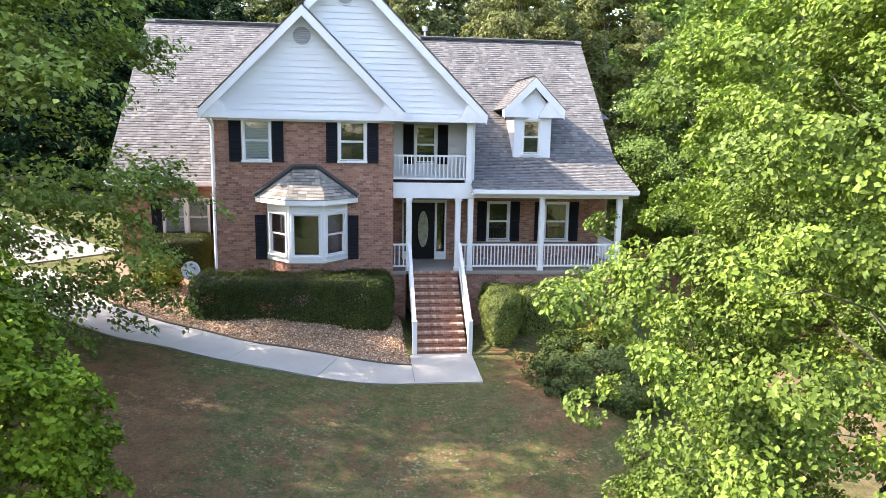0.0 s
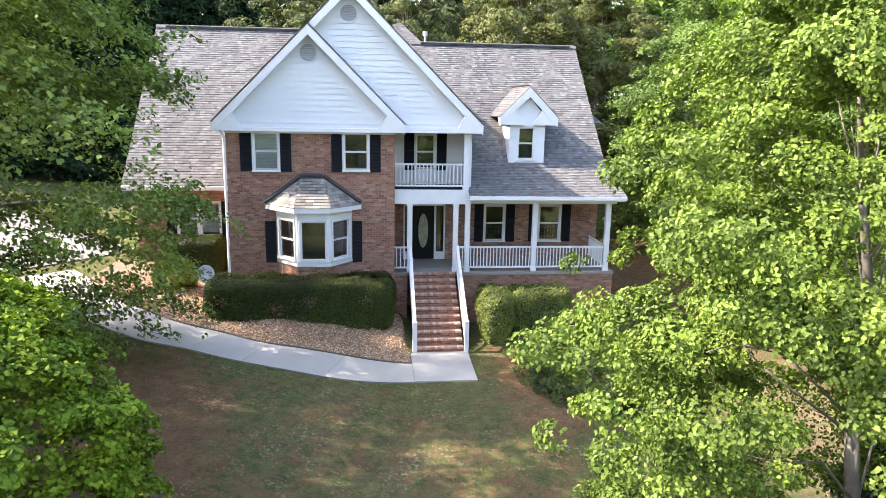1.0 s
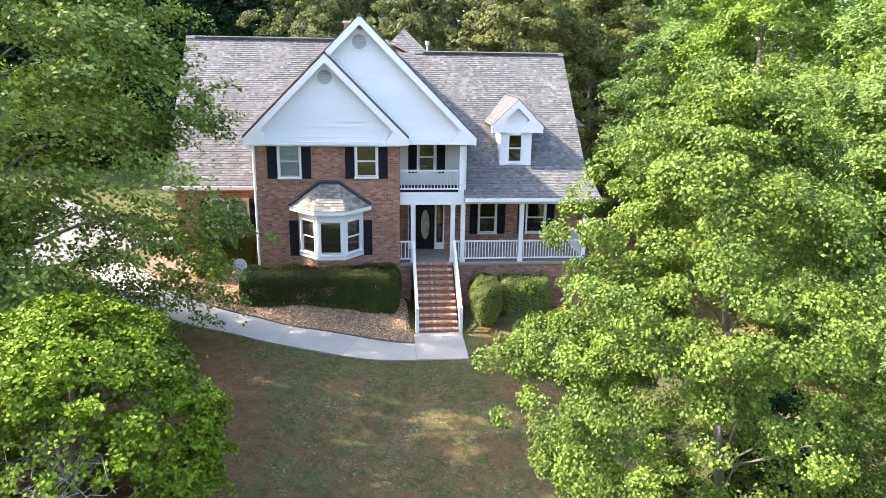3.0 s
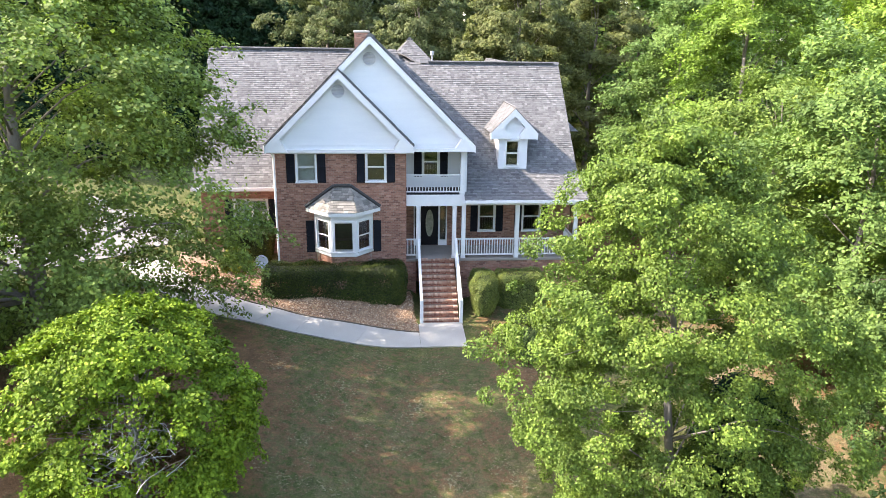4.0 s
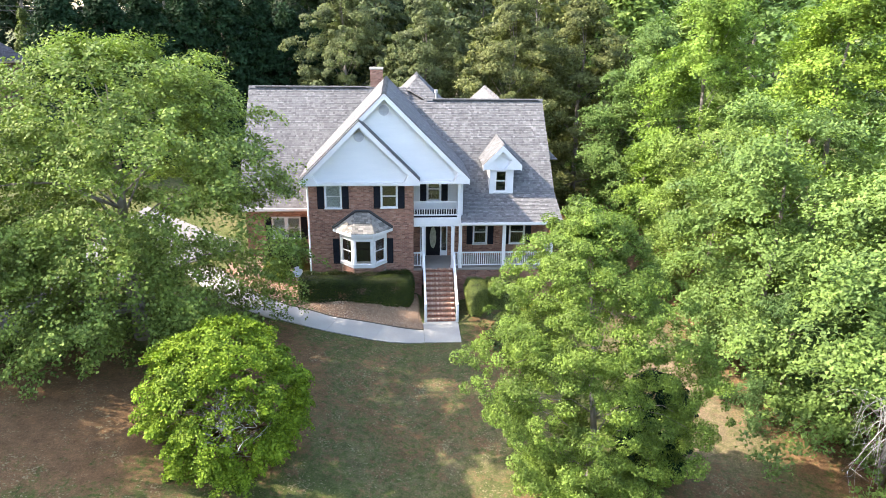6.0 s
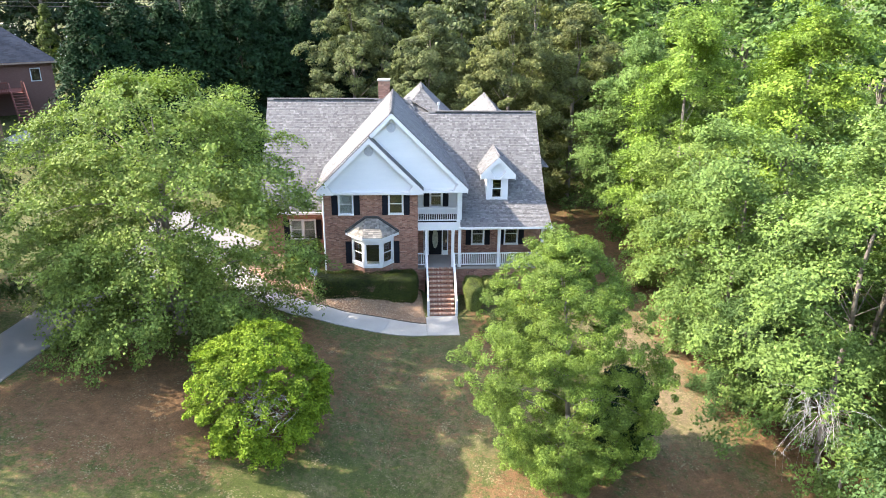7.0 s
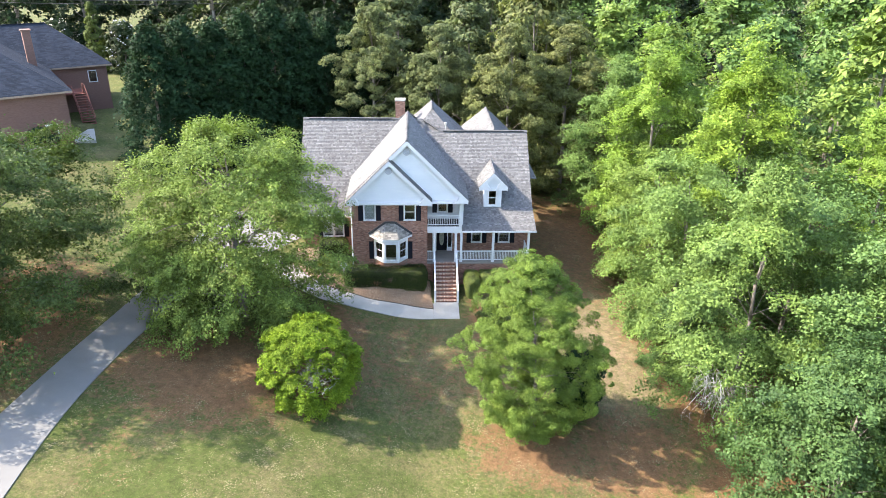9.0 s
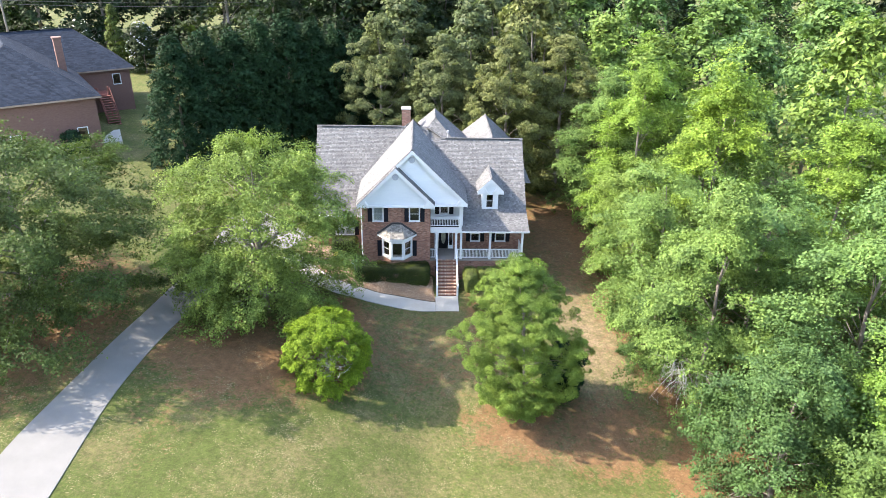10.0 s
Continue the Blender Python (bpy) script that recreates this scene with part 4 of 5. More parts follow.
bm = bmesh.new()
tube(bm, (0, -0.3, 0.8), (-0.12, -0.52, 1.12), 0.015, 0.015)
box(bm, -0.17, -0.08, -0.58, -0.48, 1.08, 1.18)
part("feed_arm", bm, METAL, dish)

for dz in (0.0, 0.9):
    bm = bmesh.new()
    rings = []
    for i in range(13):
        f = i / 12
        q = Vector((-90 + 80 * f, 60 + 4 * f, 16.8 + dz * 0.6 - 2.2 * (1 - (2 * f - 1) ** 2) * 0.5))
        rings.append([bm.verts.new(q + Vector((0, 0.035 * math.cos(a), 0.035 * math.sin(a)))) for a in (k * math.pi * 0.4 for k in range(5))])
    for one, two in zip(rings, rings[1:]):
        for k in range(5):
            bm.faces.new([one[k], one[(k + 1) % 5], two[(k + 1) % 5], two[k]])
    tagged(part("overhead_wire", bm, RIDGE_DARK, None, "thin dark overhead wire before the far woods"), category="wire")

pole = thing("utility_pole", "weathered brown timber utility pole beyond the neighbour's roof", "utility pole", at=(-68.3, 62.0, ground_z(-68.3, 62.0)))
bm = bmesh.new()
tube(bm, (0, 0, -0.4), (0, 0, 13.4), 0.2, 0.13, 10)
part("shaft", bm, BARK, pole, flat=False)
bar("crossarm", BARK, pole, -1.1, 1.1, -0.16, -0.05, 12.4, 12.52)

# ---- the house ----
house = thing("house", "two-storey brick house with white gables and grey shingle roof", "house")
WALL_TOP, FLOOR = 7.30, 2.10
WIN1, WIN2 = (-6.40, -5.44, 5.85, 7.28), (-3.28, -2.32, 5.87, 7.28)
BAY = (-5.64, -2.97, 2.62, 4.45)


def brick_wall(parent, name, x0, x1, z0, z1, y, holes, thick=0.25, label="red-brown brick wall"):
    bm = bmesh.new()
    wall_y(bm, x0, x1, z0, z1, y + 0.01, y + thick, holes)
    w = part(name, bm, MORTAR, parent, label)
    part("brickwork", bricks("brickwork", BRICK, ((x0, x1, z0, z1), holes), RNG, lambda u, v, d: (u, y + 0.01 - d * 1.6, v)), BRICK, w, "red-brown running-bond bricks", "stuff")
    return w


def side_wall(parent, name, x, y0, y1, z0, z1, way, thick=0.25):
    """A brick wall across the house, whose face at x looks along way (-1 or 1)."""
    bm = bmesh.new()
    a, b = (x, x + thick) if way < 0 else (x - thick, x)
    box(bm, a, b, y0, y1, z0, z1)
    w = part(name, bm, MORTAR, parent)
    part("brickwork", bricks("brickwork", BRICK, ((y0, y1, z0, z1), ()), RNG, lambda u, v, d: (x + way * d * 1.4, u, v)), BRICK, w, kind="stuff")
    return w


brick_wall(house, "front_wall", -7.28, -1.43, -0.4, WALL_TOP, 0.0, (WIN1, WIN2, BAY))
side_wall(house, "side_wall", -7.28, 0.25, 4.0, -0.4, 7.3, -1)
side_wall(house, "side_wall", -1.43, 0.25, 2.6, FLOOR, 7.3, 1)
LWIN = (-10.15, -8.37, 2.75, 4.25)
brick_wall(house, "wing_wall", -11.7, -7.3, 0.3, 4.75, 4.0, (LWIN,))
side_wall(house, "wing_side_wall", -11.7, 4.25, 15.0, 0.3, 4.75, -1)
PW1, PW2, DOOR = (2.27, 3.17, 2.80, 4.36), (4.52, 5.50, 2.80, 4.36), (-0.98, 0.70, FLOOR, 4.40)
brick_wall(house, "porch_wall", -1.43, 7.0, 0.0, 5.4, 2.6, (PW1, PW2, DOOR))
side_wall(house, "end_wall", 7.0, 2.85, 13.0, 0.0, 6.2, 1)
bm = bmesh.new()
box(bm, -11.45, 6.75, 14.75, 15.0, 0.0, 6.0)
part("back_wall", bm, MORTAR, house)
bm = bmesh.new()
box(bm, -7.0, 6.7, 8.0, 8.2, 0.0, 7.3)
# Dark panels and lids added close behind the windows so the panes look dark.
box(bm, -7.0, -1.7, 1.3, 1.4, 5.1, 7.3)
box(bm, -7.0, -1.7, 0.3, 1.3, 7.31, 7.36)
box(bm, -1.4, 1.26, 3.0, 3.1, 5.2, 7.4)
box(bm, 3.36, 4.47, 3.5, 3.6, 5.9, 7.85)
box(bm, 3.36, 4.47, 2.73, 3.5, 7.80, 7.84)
part("dark_backing", bm, INSIDE, house)
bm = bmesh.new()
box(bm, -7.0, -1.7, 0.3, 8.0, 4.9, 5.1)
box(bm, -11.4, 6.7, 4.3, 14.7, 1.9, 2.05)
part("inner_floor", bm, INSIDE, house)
bm = bmesh.new()
prism(bm, [(2.7, 5.4), (2.7, 6.0), (7.7, 10.7), (12.8, 5.9), (12.8, 5.4)], "x", 6.75, 6.98)
part("end_gable", bm, SIDING, house)
bm = bmesh.new()
prism(bm, [(3.9, 4.75), (3.9, 5.2), (9.6, 11.3), (15.0, 5.4), (15.0, 4.75)], "x", -11.68, -11.45)
part("wing_gable", bm, SIDING, house)

for w, blind in ((WIN1, 0.95), (WIN2, 0.0)):
    window(house, *w, 0.0, blind=blind)
for a, b in ((-6.80, -6.42), (-5.42, -5.05), (-3.66, -3.30), (-2.30, -1.93)):
    shutter(house, a, b, 5.87, 7.27, 0.0)
window(house, -10.15, -9.26, 2.75, 4.25, 4.0, blind=0.9)
window(house, -9.26, -8.37, 2.75, 4.25, 4.0, blind=0.9)
shutter(house, -10.55, -10.17, 2.78, 4.24, 4.0)
shutter(house, -8.35, -7.97, 2.78, 4.24, 4.0)
for w in (PW1, PW2):
    window(house, *w, 2.6)
    shutter(house, w[0] - 0.38, w[0] - 0.02, w[2] + 0.02, w[3], 2.6)
    shutter(house, w[1] + 0.02, w[1] + 0.38, w[2] + 0.02, w[3], 2.6)

# front gable: siding boards, rakes, vent


def gable(parent, name, xc, half, z_eave, y_wall, y_rake, lo_x=None, label="white lapped siding gable"):
    """A gable end of lapped boards with a rake board, corner returns and a round louvred vent."""
    rise = half
    g = bmesh.new()
    w = half - 0.10
    prism(g, [(xc - w, z_eave - 0.28), (xc + w, z_eave - 0.28), (xc + w, z_eave + 0.02), (xc, z_eave + w + 0.02), (xc - w, z_eave + 0.02)], "y", y_wall + 0.02, y_wall + 0.2)
    body = part(name, g, SIDING, parent, label)
    z = z_eave - 0.02
    while z < z_eave + w - 0.1:
        hw = w - 0.05 - (z - z_eave)
        hw2 = max(hw - 0.2, 0.02)
        b = bmesh.new()
        vs = [(xc - hw, y_wall - 0.012, z), (xc + hw, y_wall - 0.012, z), (xc + hw2, y_wall + 0.012, z + 0.2), (xc - hw2, y_wall + 0.012, z + 0.2)]
        f = [b.verts.new(v) for v in vs]
        k = [b.verts.new((v[0], y_wall + 0.02, v[2])) for v in vs]
        b.faces.new(f)
        for i in range(4):
            b.faces.new([f[i], f[(i + 1) % 4], k[(i + 1) % 4], k[i]])
        part("siding_board", b, SIDING, body)
        z += 0.2
    return body


G1, G2 = (-4.365, 3.29), (-3.0, 4.74)
EAVE = 7.58
gable(house, "front_gable", *G1, EAVE, 0.0, -0.45)
gable(house, "upper_gable", *G2, EAVE, 0.40, -0.05)


def rake(parent, xc, half, z_eave, y_rake, y_wall, sides=(-1, 1)):
    """Sloping fascia and soffit under the roof edge, with a boxed return at the eave."""
    for s in sides:
        b = bmesh.new()
        x1 = xc + s * half
        prism(b, [(xc, z_eave + half - 0.02), (x1, z_eave - 0.02), (x1 - s * 0.02, z_eave - 0.36), (xc, z_eave + half - 0.38)], "y", y_rake, y_rake + 0.05)
        prism(b, [(xc, z_eave + half - 0.10), (x1, z_eave - 0.10), (x1, z_eave - 0.14), (xc, z_eave + half - 0.14)], "y", y_rake + 0.05, y_wall)
        part("rake_board", b, WHITE, parent)
        b = bmesh.new()
        prism(b, [(x1, z_eave - 0.03), (x1 - s * 0.02, z_eave - 0.30), (x1 - s * 1.0, z_eave - 0.30), (x1 - s * 0.55, z_eave + 0.42)], "y", y_rake + 0.02, y_wall + 0.05)
        part("eave_return", b, WHITE, parent)


rake(house, *G1, EAVE, -0.45, -0.0)
rake(house, *G2, EAVE, -0.05, 0.40)
bm = bmesh.new()
box(bm, -7.6, -1.1, -0.30, 0.03, 7.27, 7.40)
box(bm, -7.3, -1.4, -0.14, 0.0, 7.20, 7.275)
part("frieze_board", bm, WHITE, house)
bm = bmesh.new()
for i in range(62):
    box(bm, -7.26 + i * 0.095, -7.21 + i * 0.095, -0.18, -0.14, 7.21, 7.27)
part("dentil", bm, WHITE, house, "row of small white dentils", "stuff")
bm = bmesh.new()
box(bm, -1.42, 1.62, -0.0, 0.41, 7.27, 7.40)
part("frieze_board", bm, WHITE, house)


def gable_vent(parent, x, z, y, r=0.33):
    b = bmesh.new()
    for i in range(20):
        a, c = 2 * math.pi * i / 20, 2 * math.pi * (i + 1) / 20
        q = [b.verts.new((x + rr * math.cos(t), y - d, z + rr * math.sin(t))) for rr, d, t in ((r, 0.04, a), (r, 0.04, c), (r - 0.045, 0.04, c), (r - 0.045, 0.04, a))]
        b.faces.new(q)
        q2 = [b.verts.new((x + r * math.cos(t), y - d, z + r * math.sin(t))) for d, t in ((0.04, a), (0.04, c), (0.0, c), (0.0, a))]
        b.faces.new(q2)
    v = part("gable_vent", b, WHITE, parent, "round white louvred vent")
    b = bmesh.new()
    zz = -r + 0.07
    while zz < r - 0.04:
        hw = math.sqrt(max(r * r - zz * zz, 0)) - 0.035
        if hw > 0.03:
            prism(b, [(y - 0.035, z + zz - 0.03), (y - 0.012, z + zz + 0.012), (y - 0.006, z + zz + 0.012), (y - 0.028, z + zz - 0.034)], "x", x - hw, x + hw)
        zz += 0.058
    part("louvre", b, METAL, v)


gable_vent(house, -4.40, 9.93, -0.01)
gable_vent(house, -3.03, 11.30, 0.39)

# roofs
RIDGE2 = 12.32
roof_plane("gable_roof", house, [(G2[0] - G2[1], 5.6, EAVE), (G2[0] - G2[1], -0.05, EAVE), (G2[0], -0.05, RIDGE2), (G2[0], 9.2, RIDGE2)], "grey shingled gable roof slope")
roof_plane("gable_roof", house, [(G2[0] + G2[1], -0.05, EAVE), (G2[0] + G2[1], 5.6, EAVE), (G2[0], 9.2, RIDGE2), (G2[0], -0.05, RIDGE2)])
roof_plane("gable_roof", house, [(G1[0] - G1[1], -0.05, EAVE - 0.004), (G1[0] - G1[1], -0.45, EAVE - 0.004), (G1[0], -0.45, EAVE + G1[1]), (G1[0], -0.05, EAVE + G1[1])])
roof_plane("gable_roof", house, [(G1[0] + G1[1], -0.45, EAVE), (G1[0] + G1[1], 0.45, EAVE), (G1[0], 0.45, EAVE + G1[1]), (G1[0], -0.45, EAVE + G1[1])])
roof_plane("gable_roof", house, [(G2[0] - 2.2, 11.6, RIDGE2 - 2.3), (G2[0] + 2.2, 11.6, RIDGE2 - 2.3), (G2[0], 9.2, RIDGE2)])
roof_plane("wing_roof", house, [(-12.05, 3.5, 4.95), (1.6, 3.5, 4.95), (-1.73, 9.6, 11.52), (-12.05, 9.6, 11.52)], "grey shingled main roof slope")
roof_plane("wing_roof", house, [(1.6, 15.6, 4.95), (-12.05, 15.6, 4.95), (-12.05, 9.6, 11.52), (-1.73, 9.6, 11.52)])
roof_plane("wing_roof", house, [(2.4, 7.0, 9.4), (2.4, 12.2, 9.4), (-1.73, 9.6, 11.52)])
roof_plane("main_roof", house, [(-3.0, 2.6, 6.02), (7.2, 2.6, 6.02), (7.2, 7.8, 10.94), (-3.0, 7.8, 10.94)], "grey shingled roof slope with dormer")
roof_plane("main_roof", house, [(7.2, 13.0, 6.02), (-1.0, 13.0, 6.02), (-1.0, 7.8, 10.94), (7.2, 7.8, 10.94)])
roof_plane("porch_roof", house, [(1.30, -0.1, 5.03), (7.2, -0.1, 5.03), (7.2, 2.65, 6.06), (1.30, 2.65, 6.06)], "shallow grey shingled porch roof")
for x, z, y0, y1, h in ((-0.87, 12.2, 10.6, 13.9, 3.6), (4.45, 10.98, 8.6, 16.6, 3.4)):
    roof_plane("rear_roof", house, [(x - h, y0 - h * 1.0, z - h), (x + h, y0 - h * 1.0, z - h), (x, y0, z)])
    roof_plane("rear_roof", house, [(x - h, y1 + h * 0.6, z - h), (x - h, y0 - h, z - h), (x, y0, z), (x, y1, z)])
    roof_plane("rear_roof", house, [(x + h, y0 - h, z - h), (x + h, y1 + h * 0.6, z - h), (x, y1, z), (x, y0, z)])
    roof_plane("rear_roof", house, [(x + h, y1 + h * 0.6, z - h), (x - h, y1 + h * 0.6, z - h), (x, y1, z)])


def ridge_cap(parent, p, q, material=None, w=0.16):
    p, q = Vector(p), Vector(q)
    n = int((q - p).length / 0.22)
    d = (q - p) / n
    side = Vector((-d.y, d.x, 0)).normalized()
    b = bmesh.new()
    for i in range(n):
        a, c = p + d * i, p + d * (i + 1.1)
        v = [b.verts.new(t) for t in (a - side * w - Vector((0, 0, w * 0.8)), a + Vector((0, 0, 0.05)), a + side * w - Vector((0, 0, w * 0.8)), c - side * w - Vector((0, 0, w * 0.8 + 0.02)), c + Vector((0, 0, 0.03)), c + side * w - Vector((0, 0, w * 0.8 + 0.02)))]
        b.faces.new([v[0], v[1], v[4], v[3]])
        b.faces.new([v[1], v[2], v[5], v[4]])
        b.faces.new([v[0], v[2], v[1]])
    return part("ridge_cap", b, material or SHINGLE, parent, kind="stuff")


ridge_cap(house, (G2[0], -0.06, RIDGE2 + 0.03), (G2[0], 9.2, RIDGE2 + 0.03))
ridge_cap(house, (-0.87, 10.6, 12.23), (-0.87, 13.9, 12.23))
ridge_cap(house, (4.45, 8.2, 11.01), (4.45, 16.6, 11.01))
for a, b, z, y in ((-11.6, -4.4, 11.55, 9.6), (0.0, 6.9, 10.97, 7.8)):
    bm = bmesh.new()
    box(bm, a, b, y - 0.14, y + 0.14, z - 0.02, z + 0.045)
    v = part("ridge_vent", bm, RIDGE_DARK, house, "dark ridge vent")
    ridge_cap(house, (a - 0.45, y, z + 0.05), (b + 0.3, y, z + 0.05), w=0.12)

# dormer
bm = bmesh.new()
wall_y(bm, 3.2, 4.63, 5.9, 7.85, 2.55, 2.72, ((3.50, 4.26, 6.12, 7.50),))
prism(bm, [(3.2, 7.85), (4.63, 7.85), (3.915, 8.7)], "y", 2.55, 2.72)
box(bm, 3.2, 3.35, 2.72, 4.9, 5.9, 7.85)
box(bm, 4.48, 4.63, 2.72, 4.9, 5.9, 7.85)
dormer = part("dormer", bm, SIDING, house, "white-sided gabled dormer")
window(dormer, 3.50, 4.26, 6.12, 7.50, 2.55, name="dormer_window")
for s in (-1, 1):
    ob = roof_plane("dormer_roof", house, [(3.915 + s * 1.18, 2.3 if s > 0 else 6.6, 7.84), (3.915 + s * 1.18, 6.6 if s > 0 else 2.3, 7.84), (3.915, 6.6 if s > 0 else 2.3, 9.02), (3.915, 2.3 if s > 0 else 6.6, 9.02)], thick=0.035)
rake(dormer, 3.915, 1.17, 7.84, 2.28, 2.56)

# eaves, gutters, downspout
bm = bmesh.new()
box(bm, 1.30, 7.22, -0.12, -0.02, 4.88, 5.04, 0.015)
box(bm, 1.32, 7.2, -0.02, 2.6, 4.84, 4.88)
part("porch_gutter", bm, WHITE, house, "white gutter along the porch eave")
bm = bmesh.new()
box(bm, -12.05, -7.3, 3.42, 3.54, 4.75, 4.93, 0.015)
box(bm, -12.05, -7.3, 3.54, 4.02, 4.72, 4.76)
part("wing_gutter", bm, WHITE, house, "white gutter along the wing eave")
bm = bmesh.new()
tube(bm, (-7.33, -0.07, 0.9), (-7.33, -0.07, 7.05), 0.05, 0.05, 8)
tube(bm, (-7.33, -0.07, 7.05), (-7.5, -0.2, 7.45), 0.05, 0.05, 8)
part("downspout", bm, WHITE, house, "white downspout at the wall's corner")

# chimney
bm = bmesh.new()
box(bm, -4.15, -3.3, 12.1, 12.95, 6.0, 12.5)
chim = part("chimney", bm, MORTAR, house, "square brick chimney with pale cap")
part("brickwork", bricks("brickwork", BRICK, ((-4.15, -3.3, 10.0, 12.5), ()), RNG, lambda u, v, d: (u, 12.1 - d, v)), BRICK, chim, kind="stuff")
part("brickwork", bricks("brickwork", BRICK, ((12.1, 12.95, 10.0, 12.5), ()), RNG, lambda u, v, d: (-3.3 + d, u, v)), BRICK, chim, kind="stuff")
bar("chimney_cap", CONCRETE, chim, -4.2, -3.25, 12.05, 13.0, 12.5, 12.62, bevel=0.02)
bm = bmesh.new()
tube(bm, (0.25, 8.4, 10.4), (0.25, 8.4, 11.35), 0.05, 0.05)
tube(bm, (0.25, 8.4, 11.35), (0.25, 8.4, 11.55), 0.11, 0.11)
part("vent_pipe", bm, METAL, house, "small metal roof vent pipe")

# bay window
bay = new("bay_window")
bay.parent = house
tagged(bay, "white three-sided bay window with shingled hip roof")
BX, BY = (-5.64, -4.83, -3.72, -2.97), (0.0, -0.9)
FACETS = (((BX[0], 0.0), (BX[1], -0.9), 0.10, 2), ((BX[1], -0.9), (BX[2], -0.9), 0.06, 1), ((BX[2], -0.9), (BX[3], 0.0), 0.10, 2))
for (xa, ya), (xb, yb), m, rows in FACETS:
    length = math.hypot(xb - xa, yb - ya)
    turn = math.atan2(yb - ya, xb - xa)
    b = bmesh.new()
    wall_y(b, 0, length, 2.70, 4.58, 0.0, 0.12, ((m, length - m, 2.79, 4.28),))
    f = part("bay_panel", b, WHITE, bay)
    f.matrix_basis = Matrix.Translation((xa, ya, 0)) @ Matrix.Rotation(turn, 4, "Z")
    w = window(f, m, length - m, 2.79, 4.28, 0.0, rows=rows, frame=0.07, name="bay_sash_window")
b = bmesh.new()
prism(b, [(BX[0] - 0.02, 0.0), (BX[1] - 0.02, -0.93), (BX[2] + 0.02, -0.93), (BX[3] + 0.02, 0.0)], "z", 2.63, 2.71)
part("bay_sill", b, WHITE, bay)
b = bmesh.new()
prism(b, [(BX[0] + 0.05, 0.0), (BX[1] + 0.03, -0.84), (BX[2] - 0.03, -0.84), (BX[3] - 0.05, 0.0)], "z", 0.0, 2.63)
base = part("bay_base", b, MORTAR, bay, "brick base under the bay")
for (xa, ya), (xb, yb), m, rows in FACETS:
    length = math.hypot(xb - xa, yb - ya) - 0.06
    d = Vector((xb - xa, yb - ya, 0)).normalized()
    nrm = Vector((d.y, -d.x, 0))
    o = Vector((xa, ya, 0)) + d * 0.03 - nrm * 0.055
    part("brickwork", bricks("brickwork", BRICK, ((0, length, 0.4, 2.62), ()), RNG, lambda u, v, w, o=o, d=d, nrm=nrm: o + d * u + nrm * (w + 0.005) + Vector((0, 0, v))), BRICK, base, kind="stuff")
E1, E2, E3, E4 = (-6.02, -0.02, 4.72), (-4.90, -1.15, 4.72), (-3.66, -1.15, 4.72), (-2.62, -0.02, 4.72)
T1, T2 = (-4.72, -0.02, 5.68), (-3.95, -0.02, 5.68)
for c in ([E1, E2, T1], [E2, E3, T2, T1], [E3, E4, T2]):
    bm = bmesh.new()
    slab(bm, c, 0.06)
    shingle_pieces(part("bay_roof", bm, ROOF_FELT, bay), c, BAY_SHINGLE)
for p, q in ((E1, E2), (E2, E3), (E3, E4)):
    b = bmesh.new()
    d = (Vector(q) - Vector(p)).normalized()
    inn = Vector((-d.y, d.x, 0)) * 0.05
    c = [Vector(p), Vector(q), Vector(q) + inn, Vector(p) + inn]
    lo = [b.verts.new(v - Vector((0, 0, 0.17))) for v in c]
    hi = [b.verts.new(v - Vector((0, 0, 0.01))) for v in c]
    b.faces.new(lo)
    b.faces.new(hi)
    for i in range(4):
        b.faces.new([lo[i], lo[(i + 1) % 4], hi[(i + 1) % 4], hi[i]])
    part("bay_fascia", b, WHITE, bay)
b = bmesh.new()
prism(b, [(E1[0] + 0.06, 0.0), (E2[0] + 0.03, -1.1), (E3[0] - 0.03, -1.1), (E4[0] - 0.06, 0.0)], "z", 4.56, 4.60)
part("bay_soffit", b, WHITE, bay)
b = bmesh.new()
for p, q in ((E1, T1), (T1, T2), (T2, E4)):
    tube(b, Vector(p) + Vector((0, -0.03, 0.06)), Vector(q) + Vector((0, -0.03, 0.06)), 0.085, 0.085, 6)
part("flashing", b, RIDGE_DARK, bay, "dark flashing along the wall")
for a, c in ((-6.03, -5.66), (-2.95, -2.60)):
    shutter(house, a, c, 2.60, 4.11, 0.0)

# balcony and porch
bm = bmesh.new()
box(bm, -1.42, 1.40, 0.36, 0.55, 4.67, 5.21, 0.01)
box(bm, -1.42, 1.40, 0.55, 2.6, 4.74, 5.14)
part("balcony_beam", bm, WHITE, house, "white panelled balcony beam")
bm = bmesh.new()
wall_y(bm, -1.42, 1.4, 5.2, 7.4, 2.0, 2.15, ((-0.60, 0.24, 5.75, 7.2),))
box(bm, 1.28, 1.42, 0.55, 2.6, 5.2, 7.4)
part("balcony_wall", bm, SIDING, house, "white siding at the back of the balcony")
window(house, -0.60, 0.24, 5.75, 7.2, 2.0)
shutter(house, -1.0, -0.62, 5.77, 7.2, 2.0)
shutter(house, 0.26, 0.64, 5.77, 7.2, 2.0)
bar("balcony_ceiling", WHITE, house, -1.42, 1.6, 0.41, 2.6, 7.42, 7.47)
bar("balcony_floor", BLACK, house, -1.40, 1.26, 0.38, 2.0, 5.215, 5.235)


